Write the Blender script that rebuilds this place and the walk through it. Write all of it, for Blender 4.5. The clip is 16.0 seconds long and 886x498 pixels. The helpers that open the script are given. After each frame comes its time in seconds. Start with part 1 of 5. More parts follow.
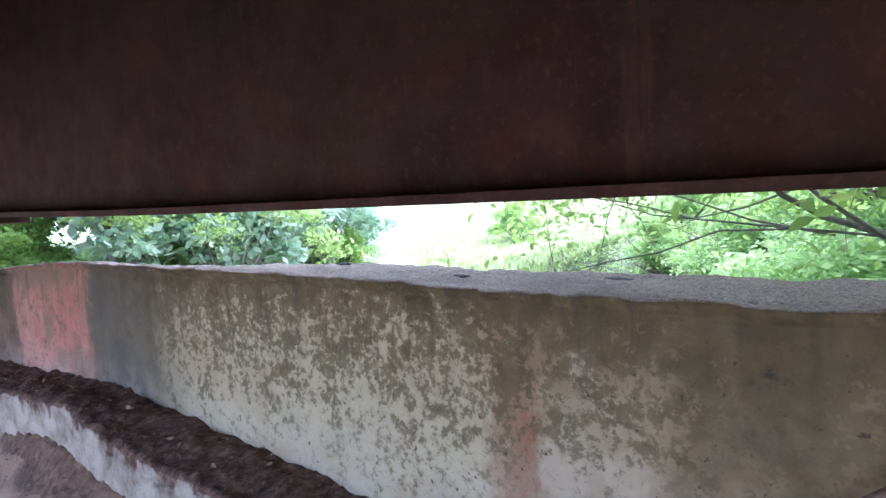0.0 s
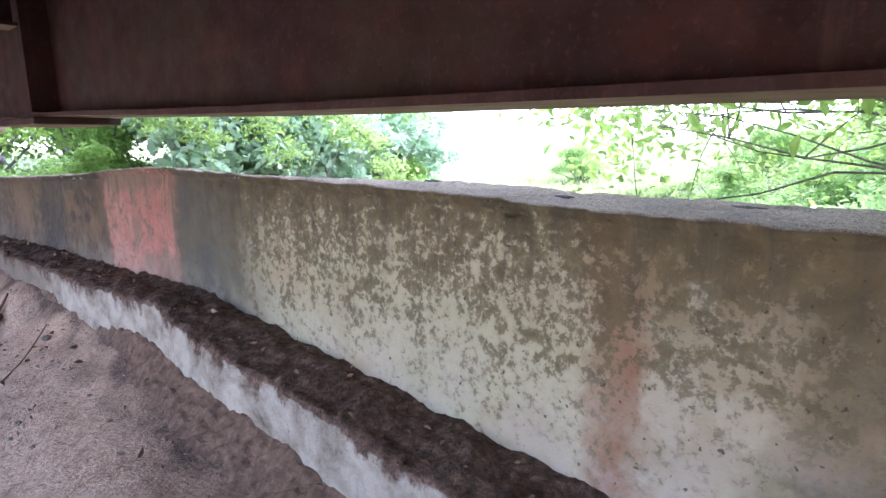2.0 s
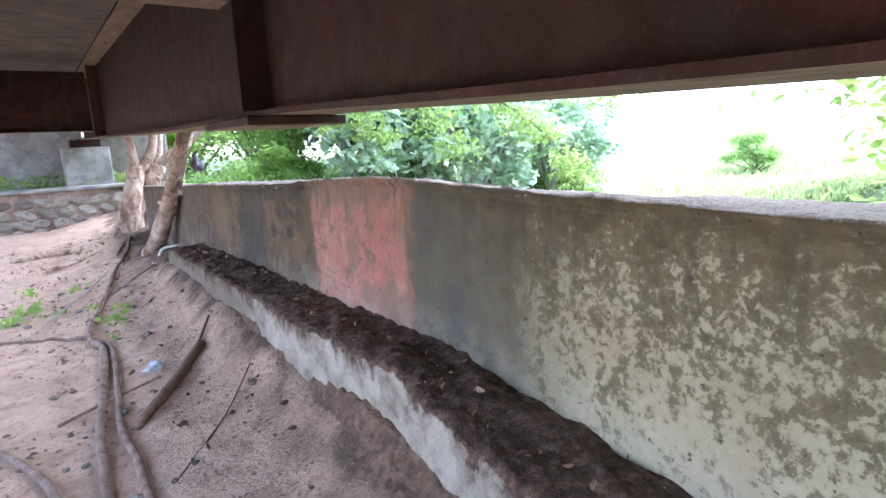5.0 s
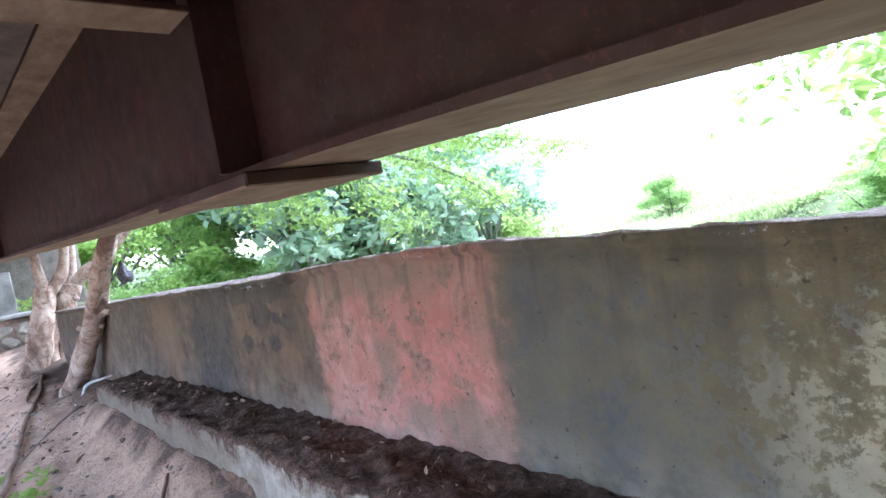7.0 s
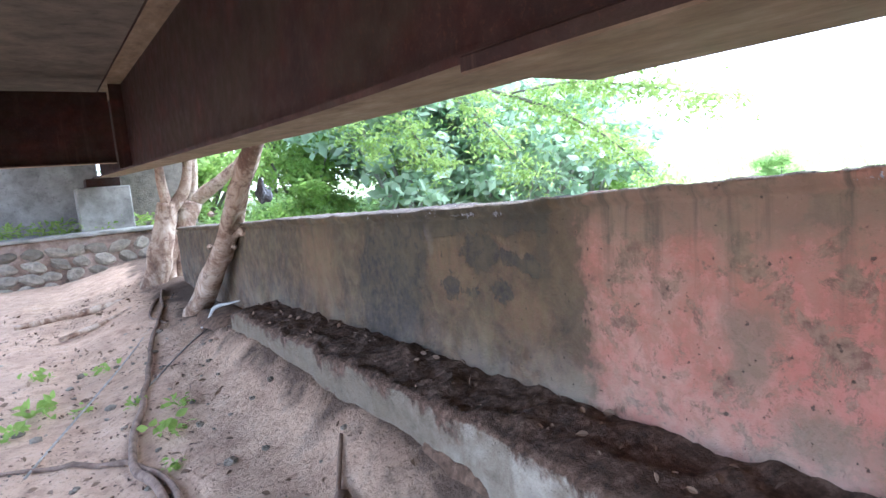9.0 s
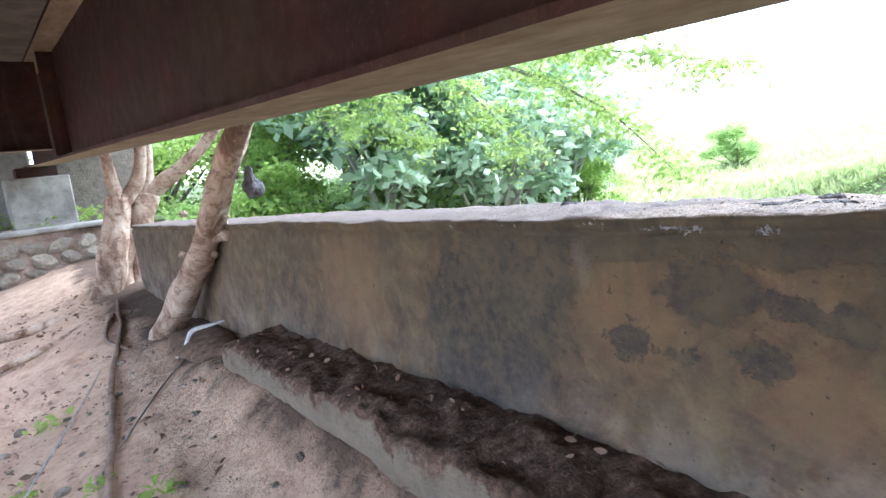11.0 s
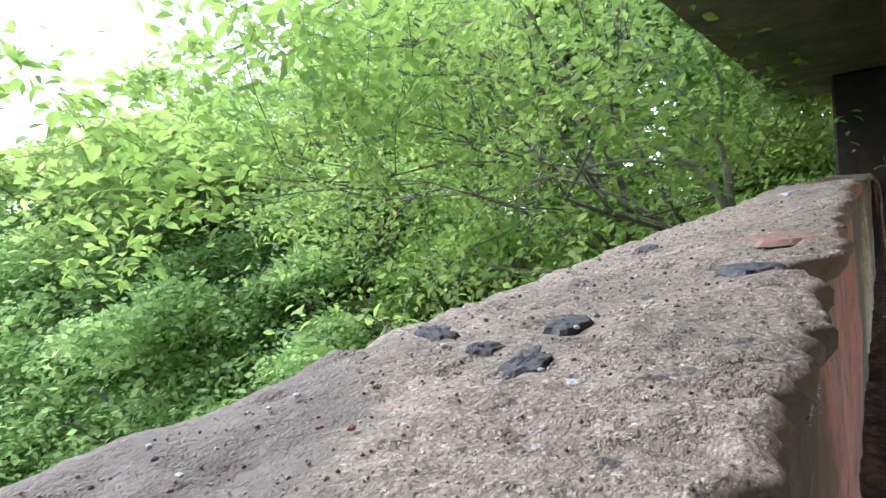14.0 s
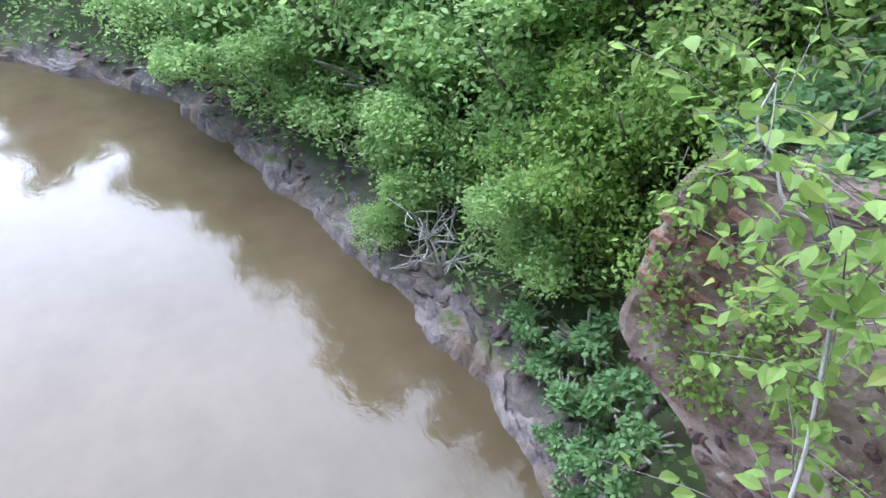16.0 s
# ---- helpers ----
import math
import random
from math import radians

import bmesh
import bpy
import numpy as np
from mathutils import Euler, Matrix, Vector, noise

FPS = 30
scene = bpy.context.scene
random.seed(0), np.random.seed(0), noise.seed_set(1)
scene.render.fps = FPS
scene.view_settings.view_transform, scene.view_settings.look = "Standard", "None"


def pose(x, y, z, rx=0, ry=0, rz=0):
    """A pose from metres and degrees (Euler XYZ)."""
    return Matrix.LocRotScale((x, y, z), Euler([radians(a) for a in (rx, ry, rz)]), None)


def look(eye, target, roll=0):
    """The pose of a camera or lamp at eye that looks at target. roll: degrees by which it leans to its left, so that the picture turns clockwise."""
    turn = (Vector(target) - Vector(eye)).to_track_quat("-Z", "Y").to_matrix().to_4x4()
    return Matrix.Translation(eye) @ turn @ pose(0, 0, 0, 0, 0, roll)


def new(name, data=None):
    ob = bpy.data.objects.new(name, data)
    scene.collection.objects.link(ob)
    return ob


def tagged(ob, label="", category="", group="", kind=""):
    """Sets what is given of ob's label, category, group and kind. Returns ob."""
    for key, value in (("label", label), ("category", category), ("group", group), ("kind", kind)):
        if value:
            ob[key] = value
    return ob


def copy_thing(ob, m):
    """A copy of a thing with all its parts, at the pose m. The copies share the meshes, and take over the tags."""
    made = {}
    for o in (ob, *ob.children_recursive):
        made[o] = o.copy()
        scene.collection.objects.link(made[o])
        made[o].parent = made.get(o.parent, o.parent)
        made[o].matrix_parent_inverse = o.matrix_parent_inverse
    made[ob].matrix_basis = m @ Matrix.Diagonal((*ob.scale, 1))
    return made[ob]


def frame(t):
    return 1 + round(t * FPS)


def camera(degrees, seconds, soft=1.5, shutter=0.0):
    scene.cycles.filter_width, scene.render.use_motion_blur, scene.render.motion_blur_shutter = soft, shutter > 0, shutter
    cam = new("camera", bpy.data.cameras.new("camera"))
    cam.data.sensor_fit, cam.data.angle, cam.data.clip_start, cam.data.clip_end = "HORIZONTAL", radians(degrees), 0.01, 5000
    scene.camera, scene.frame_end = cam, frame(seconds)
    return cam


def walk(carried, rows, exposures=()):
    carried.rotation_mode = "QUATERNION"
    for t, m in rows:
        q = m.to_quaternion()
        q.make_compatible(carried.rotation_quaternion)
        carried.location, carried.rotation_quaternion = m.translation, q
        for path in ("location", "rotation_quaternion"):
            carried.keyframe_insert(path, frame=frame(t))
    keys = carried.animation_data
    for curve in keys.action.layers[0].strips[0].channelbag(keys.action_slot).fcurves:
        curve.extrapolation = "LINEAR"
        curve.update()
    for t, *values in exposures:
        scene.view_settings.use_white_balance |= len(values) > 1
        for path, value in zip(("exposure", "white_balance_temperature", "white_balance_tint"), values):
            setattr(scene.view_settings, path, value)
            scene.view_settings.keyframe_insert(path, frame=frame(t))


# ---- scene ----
cam = camera(75.6, 16.0)
PATH = [
    (0, (-1.514, 1.181, 1.472), (0.122, 2.321, 1.32), -3.6),
    (0.5, (-1.426, 1.046, 1.454), (0.409, 1.824, 1.289), -5.0),
    (1, (-1.487, 1.116, 1.442), (0.297, 1.986, 1.196), -3.4),
    (1.5, (-1.579, 1.239, 1.445), (0.02, 2.405, 1.155), -1.6),
    (2, (-1.513, 1.358, 1.399), (-0.026, 2.645, 1.033), -0.8),
    (2.5, (-1.309, 1.659, 1.342), (0.097, 2.996, 0.859), -0.1),
    (3, (-1.245, 1.831, 1.396), (0.033, 3.307, 0.966), -0.9),
    (3.5, (-1.217, 1.974, 1.382), (-0.008, 3.533, 1.055), -1.5),
    (4, (-1.256, 2.23, 1.392), (-0.1, 3.826, 1.047), -1.5),
    (4.5, (-1.333, 2.513, 1.384), (-0.222, 4.124, 0.973), -1.4),
    (5, (-1.304, 2.62, 1.434), (-0.185, 4.235, 1.058), -2.7),
    (5.2, (-1.29, 2.697, 1.416), (-0.148, 4.302, 1.074), -4.1),
    (7.3, (-1.175, 3.805, 1.377), (0.191, 5.261, 1.254), -9.2),
    (7.5, (-1.146, 3.942, 1.371), (0.222, 5.397, 1.259), -8.2),
    (8, (-1.229, 4.125, 1.372), (0.035, 5.671, 1.26), -4.6),
    (8.5, (-1.33, 4.42, 1.326), (-0.172, 6.038, 1.124), -4.0),
    (8.7, (-1.348, 4.516, 1.32), (-0.209, 6.144, 1.09), -4.3),
    (10.8, (-1.298, 5.657, 1.394), (-0.167, 7.272, 1.058), -6.6),
    (11, (-1.239, 5.766, 1.398), (-0.011, 7.308, 1.057), -5.9),
    (11.5, (-1.017, 6.09, 1.411), (0.505, 7.358, 1.139), -5.0),
    (12, (-0.891, 6.37, 1.388), (0.775, 7.411, 1.016), -3.6),
    (12.5, (-0.607, 6.6, 1.286), (1.255, 7.191, 0.86), -1.3),
    (12.8, (-0.425, 6.659, 1.196), (1.532, 6.746, 0.793), 0.3),
    (13, (-0.253, 6.666, 1.201), (1.696, 6.378, 0.856), -1.8),
    (13.2, (-0.158, 6.64, 1.235), (1.713, 6.008, 0.918), -2.7),
    (13.4, (-0.127, 6.609, 1.25), (1.614, 5.662, 0.985), -2.4),
    (13.5, (-0.139, 6.609, 1.248), (1.535, 5.528, 1.075), -6.3),
    (13.7, (-0.112, 6.612, 1.288), (1.367, 5.279, 1.102), -6.2),
    (14, (-0.06, 6.674, 1.324), (1.153, 5.091, 1.183), -6.4),
    (14.5, (0.076, 6.765, 1.417), (1.226, 5.151, 1.145), -3.5),
    (15, (0.233, 6.759, 1.479), (1.425, 5.256, 0.914), 1.8),
    (15.5, (0.443, 6.73, 1.461), (1.595, 5.42, 0.484), 5.9),
    (16, (0.581, 6.752, 1.47), (1.835, 5.839, 0.207), 4.7),
]

walk(cam, [(t, look(eye, target, roll)) for t, eye, target, roll in PATH],
     exposures=[(0.0, 2.4, 5000, 22), (1.0, 2.5, 5150, 22), (1.5, 2.55, 5250, 22), (3.0, 2.65, 5250, 20), (8.0, 2.6, 5050, 15), (11.0, 2.55, 5400, 13), (11.5, 2.5, 5250, 12), (12.0, 2.0, 5200, 8), (12.6, 1.75, 4950, 8),
                (13.5, 1.6, 5600, 10), (14.0, 1.7, 5700, 11), (14.5, 1.85, 5800, 12), (15.0, 1.85, 5700, 12), (16.0, 1.85, 5200, 16)])

# ---- world and sun: bright overcast ----
SUN_ELEVATION, SUN_TURN = 54.0, 95.0
world = bpy.data.worlds.new("overcast_sky")
scene.world = world
world.use_nodes = True
wn = world.node_tree
sky = wn.nodes.new("ShaderNodeTexSky")
sky.sky_type, sky.sun_disc = "NISHITA", False
sky.sun_elevation, sky.sun_rotation = radians(SUN_ELEVATION), radians(SUN_TURN)
sky.air_density, sky.dust_density, sky.ozone_density = 1.0, 0.5, 1.0
pale = wn.nodes.new("ShaderNodeHueSaturation")
pale.inputs["Saturation"].default_value = 0.45
wn.links.new(sky.outputs[0], pale.inputs["Color"])
wn.links.new(pale.outputs[0], wn.nodes["Background"].inputs["Color"])
wn.nodes["Background"].inputs["Strength"].default_value = 0.15
sun = new("sun", bpy.data.lights.new("sun", "SUN"))
sun.data.energy, sun.data.angle, sun.data.color = 3.4, radians(75), (1.0, 0.97, 0.93)
a, e = radians(SUN_TURN), radians(SUN_ELEVATION)
sun.matrix_world = look((0, 0, 0), (-math.sin(a) * math.cos(e), -math.cos(a) * math.cos(e), -math.sin(e)))


# ---- material helpers ----
class Mat:
    """A procedural material under construction."""

    def __init__(self, name, rough=0.9, metal=0.0):
        self.m = bpy.data.materials.new(name)
        self.m.use_nodes = True
        self.t = self.m.node_tree
        self.b = self.t.nodes["Principled BSDF"]
        self.b.inputs["Roughness"].default_value = rough
        self.b.inputs["Metallic"].default_value = metal
        self.co = self.t.nodes.new("ShaderNodeTexCoord").outputs["Object"]

    def put(self, socket, v):
        if isinstance(v, bpy.types.NodeSocket):
            self.t.links.new(v, socket)
        elif isinstance(v, tuple) and len(v) == 3 and len(socket.default_value) == 4:
            socket.default_value = (*v, 1)
        else:
            socket.default_value = v

    def scaled(self, sx, sy, sz):
        n = self.t.nodes.new("ShaderNodeMapping")
        n.inputs["Scale"].default_value = (sx, sy, sz)
        self.t.links.new(self.co, n.inputs["Vector"])
        return n.outputs[0]

    def noise(self, scale, detail=5.0, rough=0.6, vec=None, warp=0.0):
        n = self.t.nodes.new("ShaderNodeTexNoise")
        n.inputs["Scale"].default_value, n.inputs["Detail"].default_value = scale, detail
        n.inputs["Roughness"].default_value, n.inputs["Distortion"].default_value = rough, warp
        self.t.links.new(vec or self.co, n.inputs["Vector"])
        return n.outputs["Fac"]

    def cells(self, scale, vec=None):
        n = self.t.nodes.new("ShaderNodeTexVoronoi")
        n.inputs["Scale"].default_value = scale
        self.t.links.new(vec or self.co, n.inputs["Vector"])
        return n.outputs["Distance"]

    def ramp(self, fac, stops, smooth=False):
        n = self.t.nodes.new("ShaderNodeValToRGB")
        r = n.color_ramp
        if smooth:
            r.interpolation = "EASE"
        while len(r.elements) < len(stops):
            r.elements.new(0.5)
        for el, (p, c) in zip(r.elements, stops):
            el.position = p
            el.color = (c, c, c, 1) if isinstance(c, (int, float)) else (*c, 1)
        self.put(n.inputs["Fac"], fac)
        return n.outputs["Color"]

    def calc(self, op, a, b=0.0, c=0.0):
        n = self.t.nodes.new("ShaderNodeMath")
        n.operation = op
        for s, v in zip(n.inputs, (a, b, c)):
            self.put(s, v)
        return n.outputs[0]

    def mix(self, fac, a, b, kind="MIX"):
        n = self.t.nodes.new("ShaderNodeMix")
        n.data_type, n.blend_type = "RGBA", kind
        self.put(n.inputs[0], fac)
        self.put(n.inputs[6], a)
        self.put(n.inputs[7], b)
        return n.outputs[2]

    def axes(self):
        n = self.t.nodes.new("ShaderNodeSeparateXYZ")
        self.t.links.new(self.co, n.inputs[0])
        return n.outputs

    def up(self):
        g = self.t.nodes.new("ShaderNodeNewGeometry")
        n = self.t.nodes.new("ShaderNodeSeparateXYZ")
        self.t.links.new(g.outputs["Normal"], n.inputs[0])
        return n.outputs[2]

    def island(self):
        return self.t.nodes.new("ShaderNodeNewGeometry").outputs["Random Per Island"]

    def single(self):
        return self.t.nodes.new("ShaderNodeObjectInfo").outputs["Random"]

    def bump(self, height, strength=0.5, dist=0.01):
        n = self.t.nodes.new("ShaderNodeBump")
        n.inputs["Strength"].default_value, n.inputs["Distance"].default_value = strength, dist
        self.put(n.inputs["Height"], height)
        self.t.links.new(n.outputs[0], self.b.inputs["Normal"])

    def done(self, color, rough=None):
        self.put(self.b.inputs["Base Color"], color)
        if rough is not None:
            self.put(self.b.inputs["Roughness"], rough)
        return self.m


def wall_paint():
    """Old lime plaster in patches: cream with mould, salmon paint, soot-dark and ochre stretches."""
    w = Mat("weathered_plaster", 0.92)
    x, y, z = w.axes()
    drift = w.calc("MULTIPLY", w.calc("SUBTRACT", w.noise(2.6, 6, 0.65), 0.5), 0.34)
    fine = w.calc("MULTIPLY", w.calc("SUBTRACT", w.noise(22, 4), 0.5), 0.12)
    yy = w.calc("DIVIDE", w.calc("ADD", w.calc("ADD", y, drift), fine), 12.0)
    ywarp = w.calc("ADD", y, w.calc("MULTIPLY", w.calc("SUBTRACT", w.noise(7, 7, 0.68), 0.5), 0.22))
    zwarp = w.calc("ADD", z, w.calc("MULTIPLY", w.calc("SUBTRACT", w.noise(7.7, 7, 0.68, w.scaled(1, 1, 1.1)), 0.5), 0.22))

    def blotch(y0, z0, a, b, soft=0.1, most=1.0):
        """A ragged patch of half-width a and half-height b."""
        u = w.calc("DIVIDE", w.calc("SUBTRACT", ywarp, y0), a)
        v = w.calc("DIVIDE", w.calc("SUBTRACT", zwarp, z0), b)
        d = w.calc("SQRT", w.calc("ADD", w.calc("MULTIPLY", u, u), w.calc("MULTIPLY", v, v)))
        return w.ramp(w.calc("MULTIPLY", d, 0.5), [(0.5 - soft, most), (0.5 + soft, 0.0)])

    olive, beige, rust = (0.08, 0.06, 0.027), (0.35, 0.305, 0.20), (0.25, 0.108, 0.062)
    cream, soot, salmon = (0.46, 0.43, 0.285), (0.105, 0.10, 0.076), (0.44, 0.185, 0.14)
    ochre, dark, grey = (0.125, 0.074, 0.041), (0.024, 0.020, 0.020), (0.085, 0.068, 0.046)
    at = lambda v: v / 12.0
    base = w.ramp(yy, [(0.0, olive), (at(1.50), olive), (at(1.58), beige), (at(1.90), beige), (at(1.94), rust), (at(2.05), rust),
                       (at(2.08), cream), (at(3.70), cream), (at(4.10), soot), (at(4.72), soot), (at(4.84), salmon), (at(5.80), salmon),
                       (at(5.87), grey), (at(6.1), ochre), (at(6.68), ochre), (at(6.78), dark), (at(7.40), dark), (at(7.55), grey),
                       (at(7.8), ochre), (at(8.3), ochre), (at(8.6), dark), (at(9.0), grey), (at(10), ochre), (at(12), dark)])
    # salmon coat: pale where it is rubbed, strong where it is whole, gone in flakes
    coat = w.ramp(yy, [(at(4.74), 0.0), (at(4.86), 1.0), (at(5.78), 1.0), (at(5.86), 0.0)])
    rubbed = w.ramp(w.noise(6.5, 7, 0.72, warp=0.3), [(0.40, 0.0), (0.60, 0.9)])
    base = w.mix(w.calc("MULTIPLY", coat, rubbed), base, (0.48, 0.275, 0.215))
    base = w.mix(w.calc("MULTIPLY", coat, blotch(5.07, 0.95, 0.20, 0.27, 0.3, 0.6)), base, (0.45, 0.14, 0.115))
    flaked = w.ramp(w.noise(9, 9, 0.76, warp=0.4), [(0.51, 0.0), (0.565, 0.85)])
    base = w.mix(w.calc("MULTIPLY", coat, flaked), base, w.ramp(w.noise(30, 5, 0.7), [(0.4, (0.14, 0.085, 0.06)), (0.6, (0.34, 0.22, 0.165))]))
    for y0, z0, a, b in ((5.45, 1.2, 0.5, 0.10), (5.35, 0.85, 0.06, 0.10), (4.95, 0.66, 0.16, 0.10), (5.2, 0.66, 0.08, 0.07)):
        base = w.mix(blotch(y0, z0, a, b, 0.15, 0.75), base, (0.22, 0.16, 0.115))
    # brown and olive blotches on the bare end
    bare = w.ramp(yy, [(at(1.45), 1.0), (at(1.72), 0.0)])
    blot = w.ramp(w.noise(6, 7, 0.66, warp=0.6), [(0.38, (0.026, 0.026, 0.016)), (0.47, (0.08, 0.058, 0.026)), (0.56, (0.135, 0.082, 0.04)), (0.66, (0.17, 0.155, 0.10))])
    base = w.mix(w.calc("MULTIPLY", bare, 0.8), base, blot)
    base = w.mix(blotch(1.82, 1.17, 0.30, 0.22, 0.16, 0.9), base, w.mix(w.noise(9, 5), (0.10, 0.075, 0.03), (0.20, 0.125, 0.055)))
    for y0, z0, a, b in ((1.66, 0.69, 0.09, 0.07), (1.84, 0.70, 0.08, 0.12), (1.78, 0.99, 0.04, 0.06)):
        base = w.mix(blotch(y0, z0, a, b, 0.1, 0.85), base, (0.46, 0.42, 0.31))
    # brown and violet-grey mottling over the far stretch
    far_end = w.ramp(yy, [(at(5.8), 0.0), (at(6.0), 0.72)])
    mott = w.ramp(w.noise(7.5, 9, 0.74, warp=0.4), [(0.34, (0.028, 0.024, 0.025)), (0.47, (0.065, 0.045, 0.034)), (0.57, (0.13, 0.082, 0.05)), (0.68, (0.19, 0.135, 0.09))])
    base = w.mix(far_end, base, mott)
    for y0, z0, a, b in ((6.60, 0.95, 0.13, 0.17), (6.15, 0.80, 0.10, 0.10), (8.0, 0.85, 0.25, 0.26)):
        base = w.mix(blotch(y0, z0, a, b, 0.2, 0.65), base, (0.185, 0.115, 0.065))
    lost = None
    for y0, z0, a, b in ((6.36, 1.02, 0.12, 0.075), (6.59, 0.865, 0.065, 0.05), (6.45, 0.855, 0.07, 0.022), (6.16, 1.0, 0.10, 0.04), (6.26, 0.88, 0.07, 0.045),
                         (6.18, 1.16, 0.18, 0.07), (6.72, 1.16, 0.42, 0.085), (7.15, 0.75, 0.30, 0.34), (6.95, 1.0, 0.2, 0.2)):
        hole = blotch(y0, z0, a, b, 0.035, 0.9)
        lost = hole if lost is None else w.calc("MAXIMUM", lost, hole)
        base = w.mix(hole, base, w.mix(w.noise(18, 5, 0.7), (0.018, 0.017, 0.02), (0.055, 0.046, 0.046)))
    base = w.mix(blotch(6.72, 1.05, 0.02, 0.055, 0.2, 0.5), base, (0.16, 0.14, 0.13))
    # soot and blue-grey smudges between cream and salmon
    for y0, z0, a, b in ((4.34, 1.08, 0.26, 0.13), (3.88, 1.10, 0.06, 0.06), (4.08, 0.72, 0.05, 0.05), (4.42, 0.76, 0.09, 0.16), (4.6, 1.1, 0.08, 0.12)):
        base = w.mix(blotch(y0, z0, a, b, 0.2, 0.75), base, (0.065, 0.072, 0.075))
    tan = w.calc("MULTIPLY", w.ramp(w.noise(2.1, 6, 0.62, warp=0.4), [(0.46, 0.0), (0.62, 0.6)]), w.ramp(yy, [(at(2.0), 0.6), (at(2.2), 1.0), (at(3.8), 1.0), (at(4.0), 0.0)]))
    base = w.mix(tan, base, (0.36, 0.275, 0.165))
    # mould, dense and merged under the coping, in single specks lower down
    mould_a = w.noise(30, 6, 0.70, warp=0.2)
    mould_b = w.noise(7.0, 6, 0.68)
    height = w.ramp(w.calc("DIVIDE", w.calc("SUBTRACT", z, 0.45), 0.85), [(0.0, 0.015), (0.35, 0.06), (0.75, 0.125), (1.0, 0.24)])
    mould = w.calc("ADD", w.calc("ADD", w.calc("MULTIPLY", mould_a, 0.62), w.calc("MULTIPLY", mould_b, 0.46)), height)
    speck = w.ramp(mould, [(0.60, 0.0), (0.645, 0.72), (0.76, 1.0)])
    halo = w.ramp(mould, [(0.50, 0.0), (0.66, 0.4)])
    zone = w.ramp(yy, [(at(1.2), 0.7), (at(1.95), 0.95), (at(3.9), 0.95), (at(4.6), 0.3), (at(5.6), 0.2), (at(6.2), 0.35), (at(9), 0.35)])
    base = w.mix(w.calc("MULTIPLY", halo, zone), base, (0.26, 0.225, 0.12))
    base = w.mix(w.calc("MULTIPLY", speck, zone), base, w.ramp(w.noise(15, 4), [(0.4, (0.062, 0.052, 0.024)), (0.6, (0.125, 0.10, 0.045))]))
    # greenish wash and pale efflorescence
    base = w.mix(w.ramp(w.noise(3.4, 5, 0.6, warp=0.8), [(0.5, 0.0), (0.68, 0.45)]), base, w.mix(0.5, base, (0.20, 0.18, 0.10)))
    low = w.ramp(w.calc("DIVIDE", w.calc("SUBTRACT", z, 0.4), 0.8), [(0.0, 0.6), (0.28, 0.2), (0.45, 0.0)])
    pale = w.calc("MULTIPLY", w.ramp(w.noise(4.2, 6, 0.65), [(0.40, 0.0), (0.58, 1.0)]), w.calc("MULTIPLY", low, w.ramp(yy, [(at(6.0), 1.0), (at(7.0), 0.35)])))
    base = w.mix(pale, base, (0.50, 0.44, 0.37))
    # small pits in the plaster
    pits = w.ramp(w.noise(40, 3, 0.5), [(0.68, 0.0), (0.72, 0.8)])
    base = w.mix(pits, base, (0.05, 0.04, 0.03))
    # rain streaks from the coping
    drip = w.ramp(w.noise(1.0, 5, 0.6, w.scaled(1, 16, 1.1)), [(0.5, 0.0), (0.62, 0.7)])
    drip = w.calc("MULTIPLY", drip, w.ramp(w.calc("DIVIDE", w.calc("SUBTRACT", z, 0.6), 0.65), [(0.35, 0.0), (1.0, 1.0)]))
    base = w.mix(drip, base, (0.07, 0.065, 0.045))
    # bare sandy coping
    river_side = w.ramp(w.calc("DIVIDE", x, 0.5), [(0.70, 0.0), (0.74, 1.0)])
    rubble = w.ramp(w.noise(17, 8, 0.75), [(0.34, (0.06, 0.055, 0.05)), (0.48, (0.20, 0.18, 0.16)), (0.62, (0.42, 0.39, 0.36))])
    base = w.mix(river_side, base, rubble)
    flat = w.calc("MULTIPLY", w.ramp(w.up(), [(0.62, 0.0), (0.8, 1.0)]), 1.0)
    sand = w.ramp(w.noise(70, 4, 0.7), [(0.34, (0.13, 0.10, 0.075)), (0.46, (0.26, 0.205, 0.15)), (0.58, (0.35, 0.28, 0.21)), (0.70, (0.44, 0.365, 0.285))])
    pebble = w.cells(260)
    sand = w.mix(w.ramp(pebble, [(0.35, 0.0), (0.65, 0.5)]), sand, (0.20, 0.16, 0.135))
    sand = w.mix(w.ramp(w.noise(190, 3, 0.65), [(0.57, 0.0), (0.66, 0.55)]), sand, (0.70, 0.63, 0.56))
    sand = w.mix(w.ramp(w.noise(2.6, 6, 0.65), [(0.48, 0.0), (0.62, 0.7)]), sand, w.mix(0.55, sand, (0.10, 0.09, 0.085)))
    sand = w.mix(w.ramp(w.noise(36, 3, 0.6), [(0.64, 0.0), (0.69, 0.85)]), sand, (0.06, 0.055, 0.055))
    sand = w.mix(w.ramp(w.noise(150, 3, 0.6, w.scaled(1, 1.2, 1)), [(0.60, 0.0), (0.66, 0.8)]), sand, (0.05, 0.043, 0.038))
    # coping goes darker past a ragged slanting line near y 6.5
    overlay = w.calc("ADD", w.calc("ADD", y, w.calc("MULTIPLY", x, 1.2)), w.calc("MULTIPLY", w.calc("SUBTRACT", w.noise(7, 6, 0.65), 0.5), 0.5))
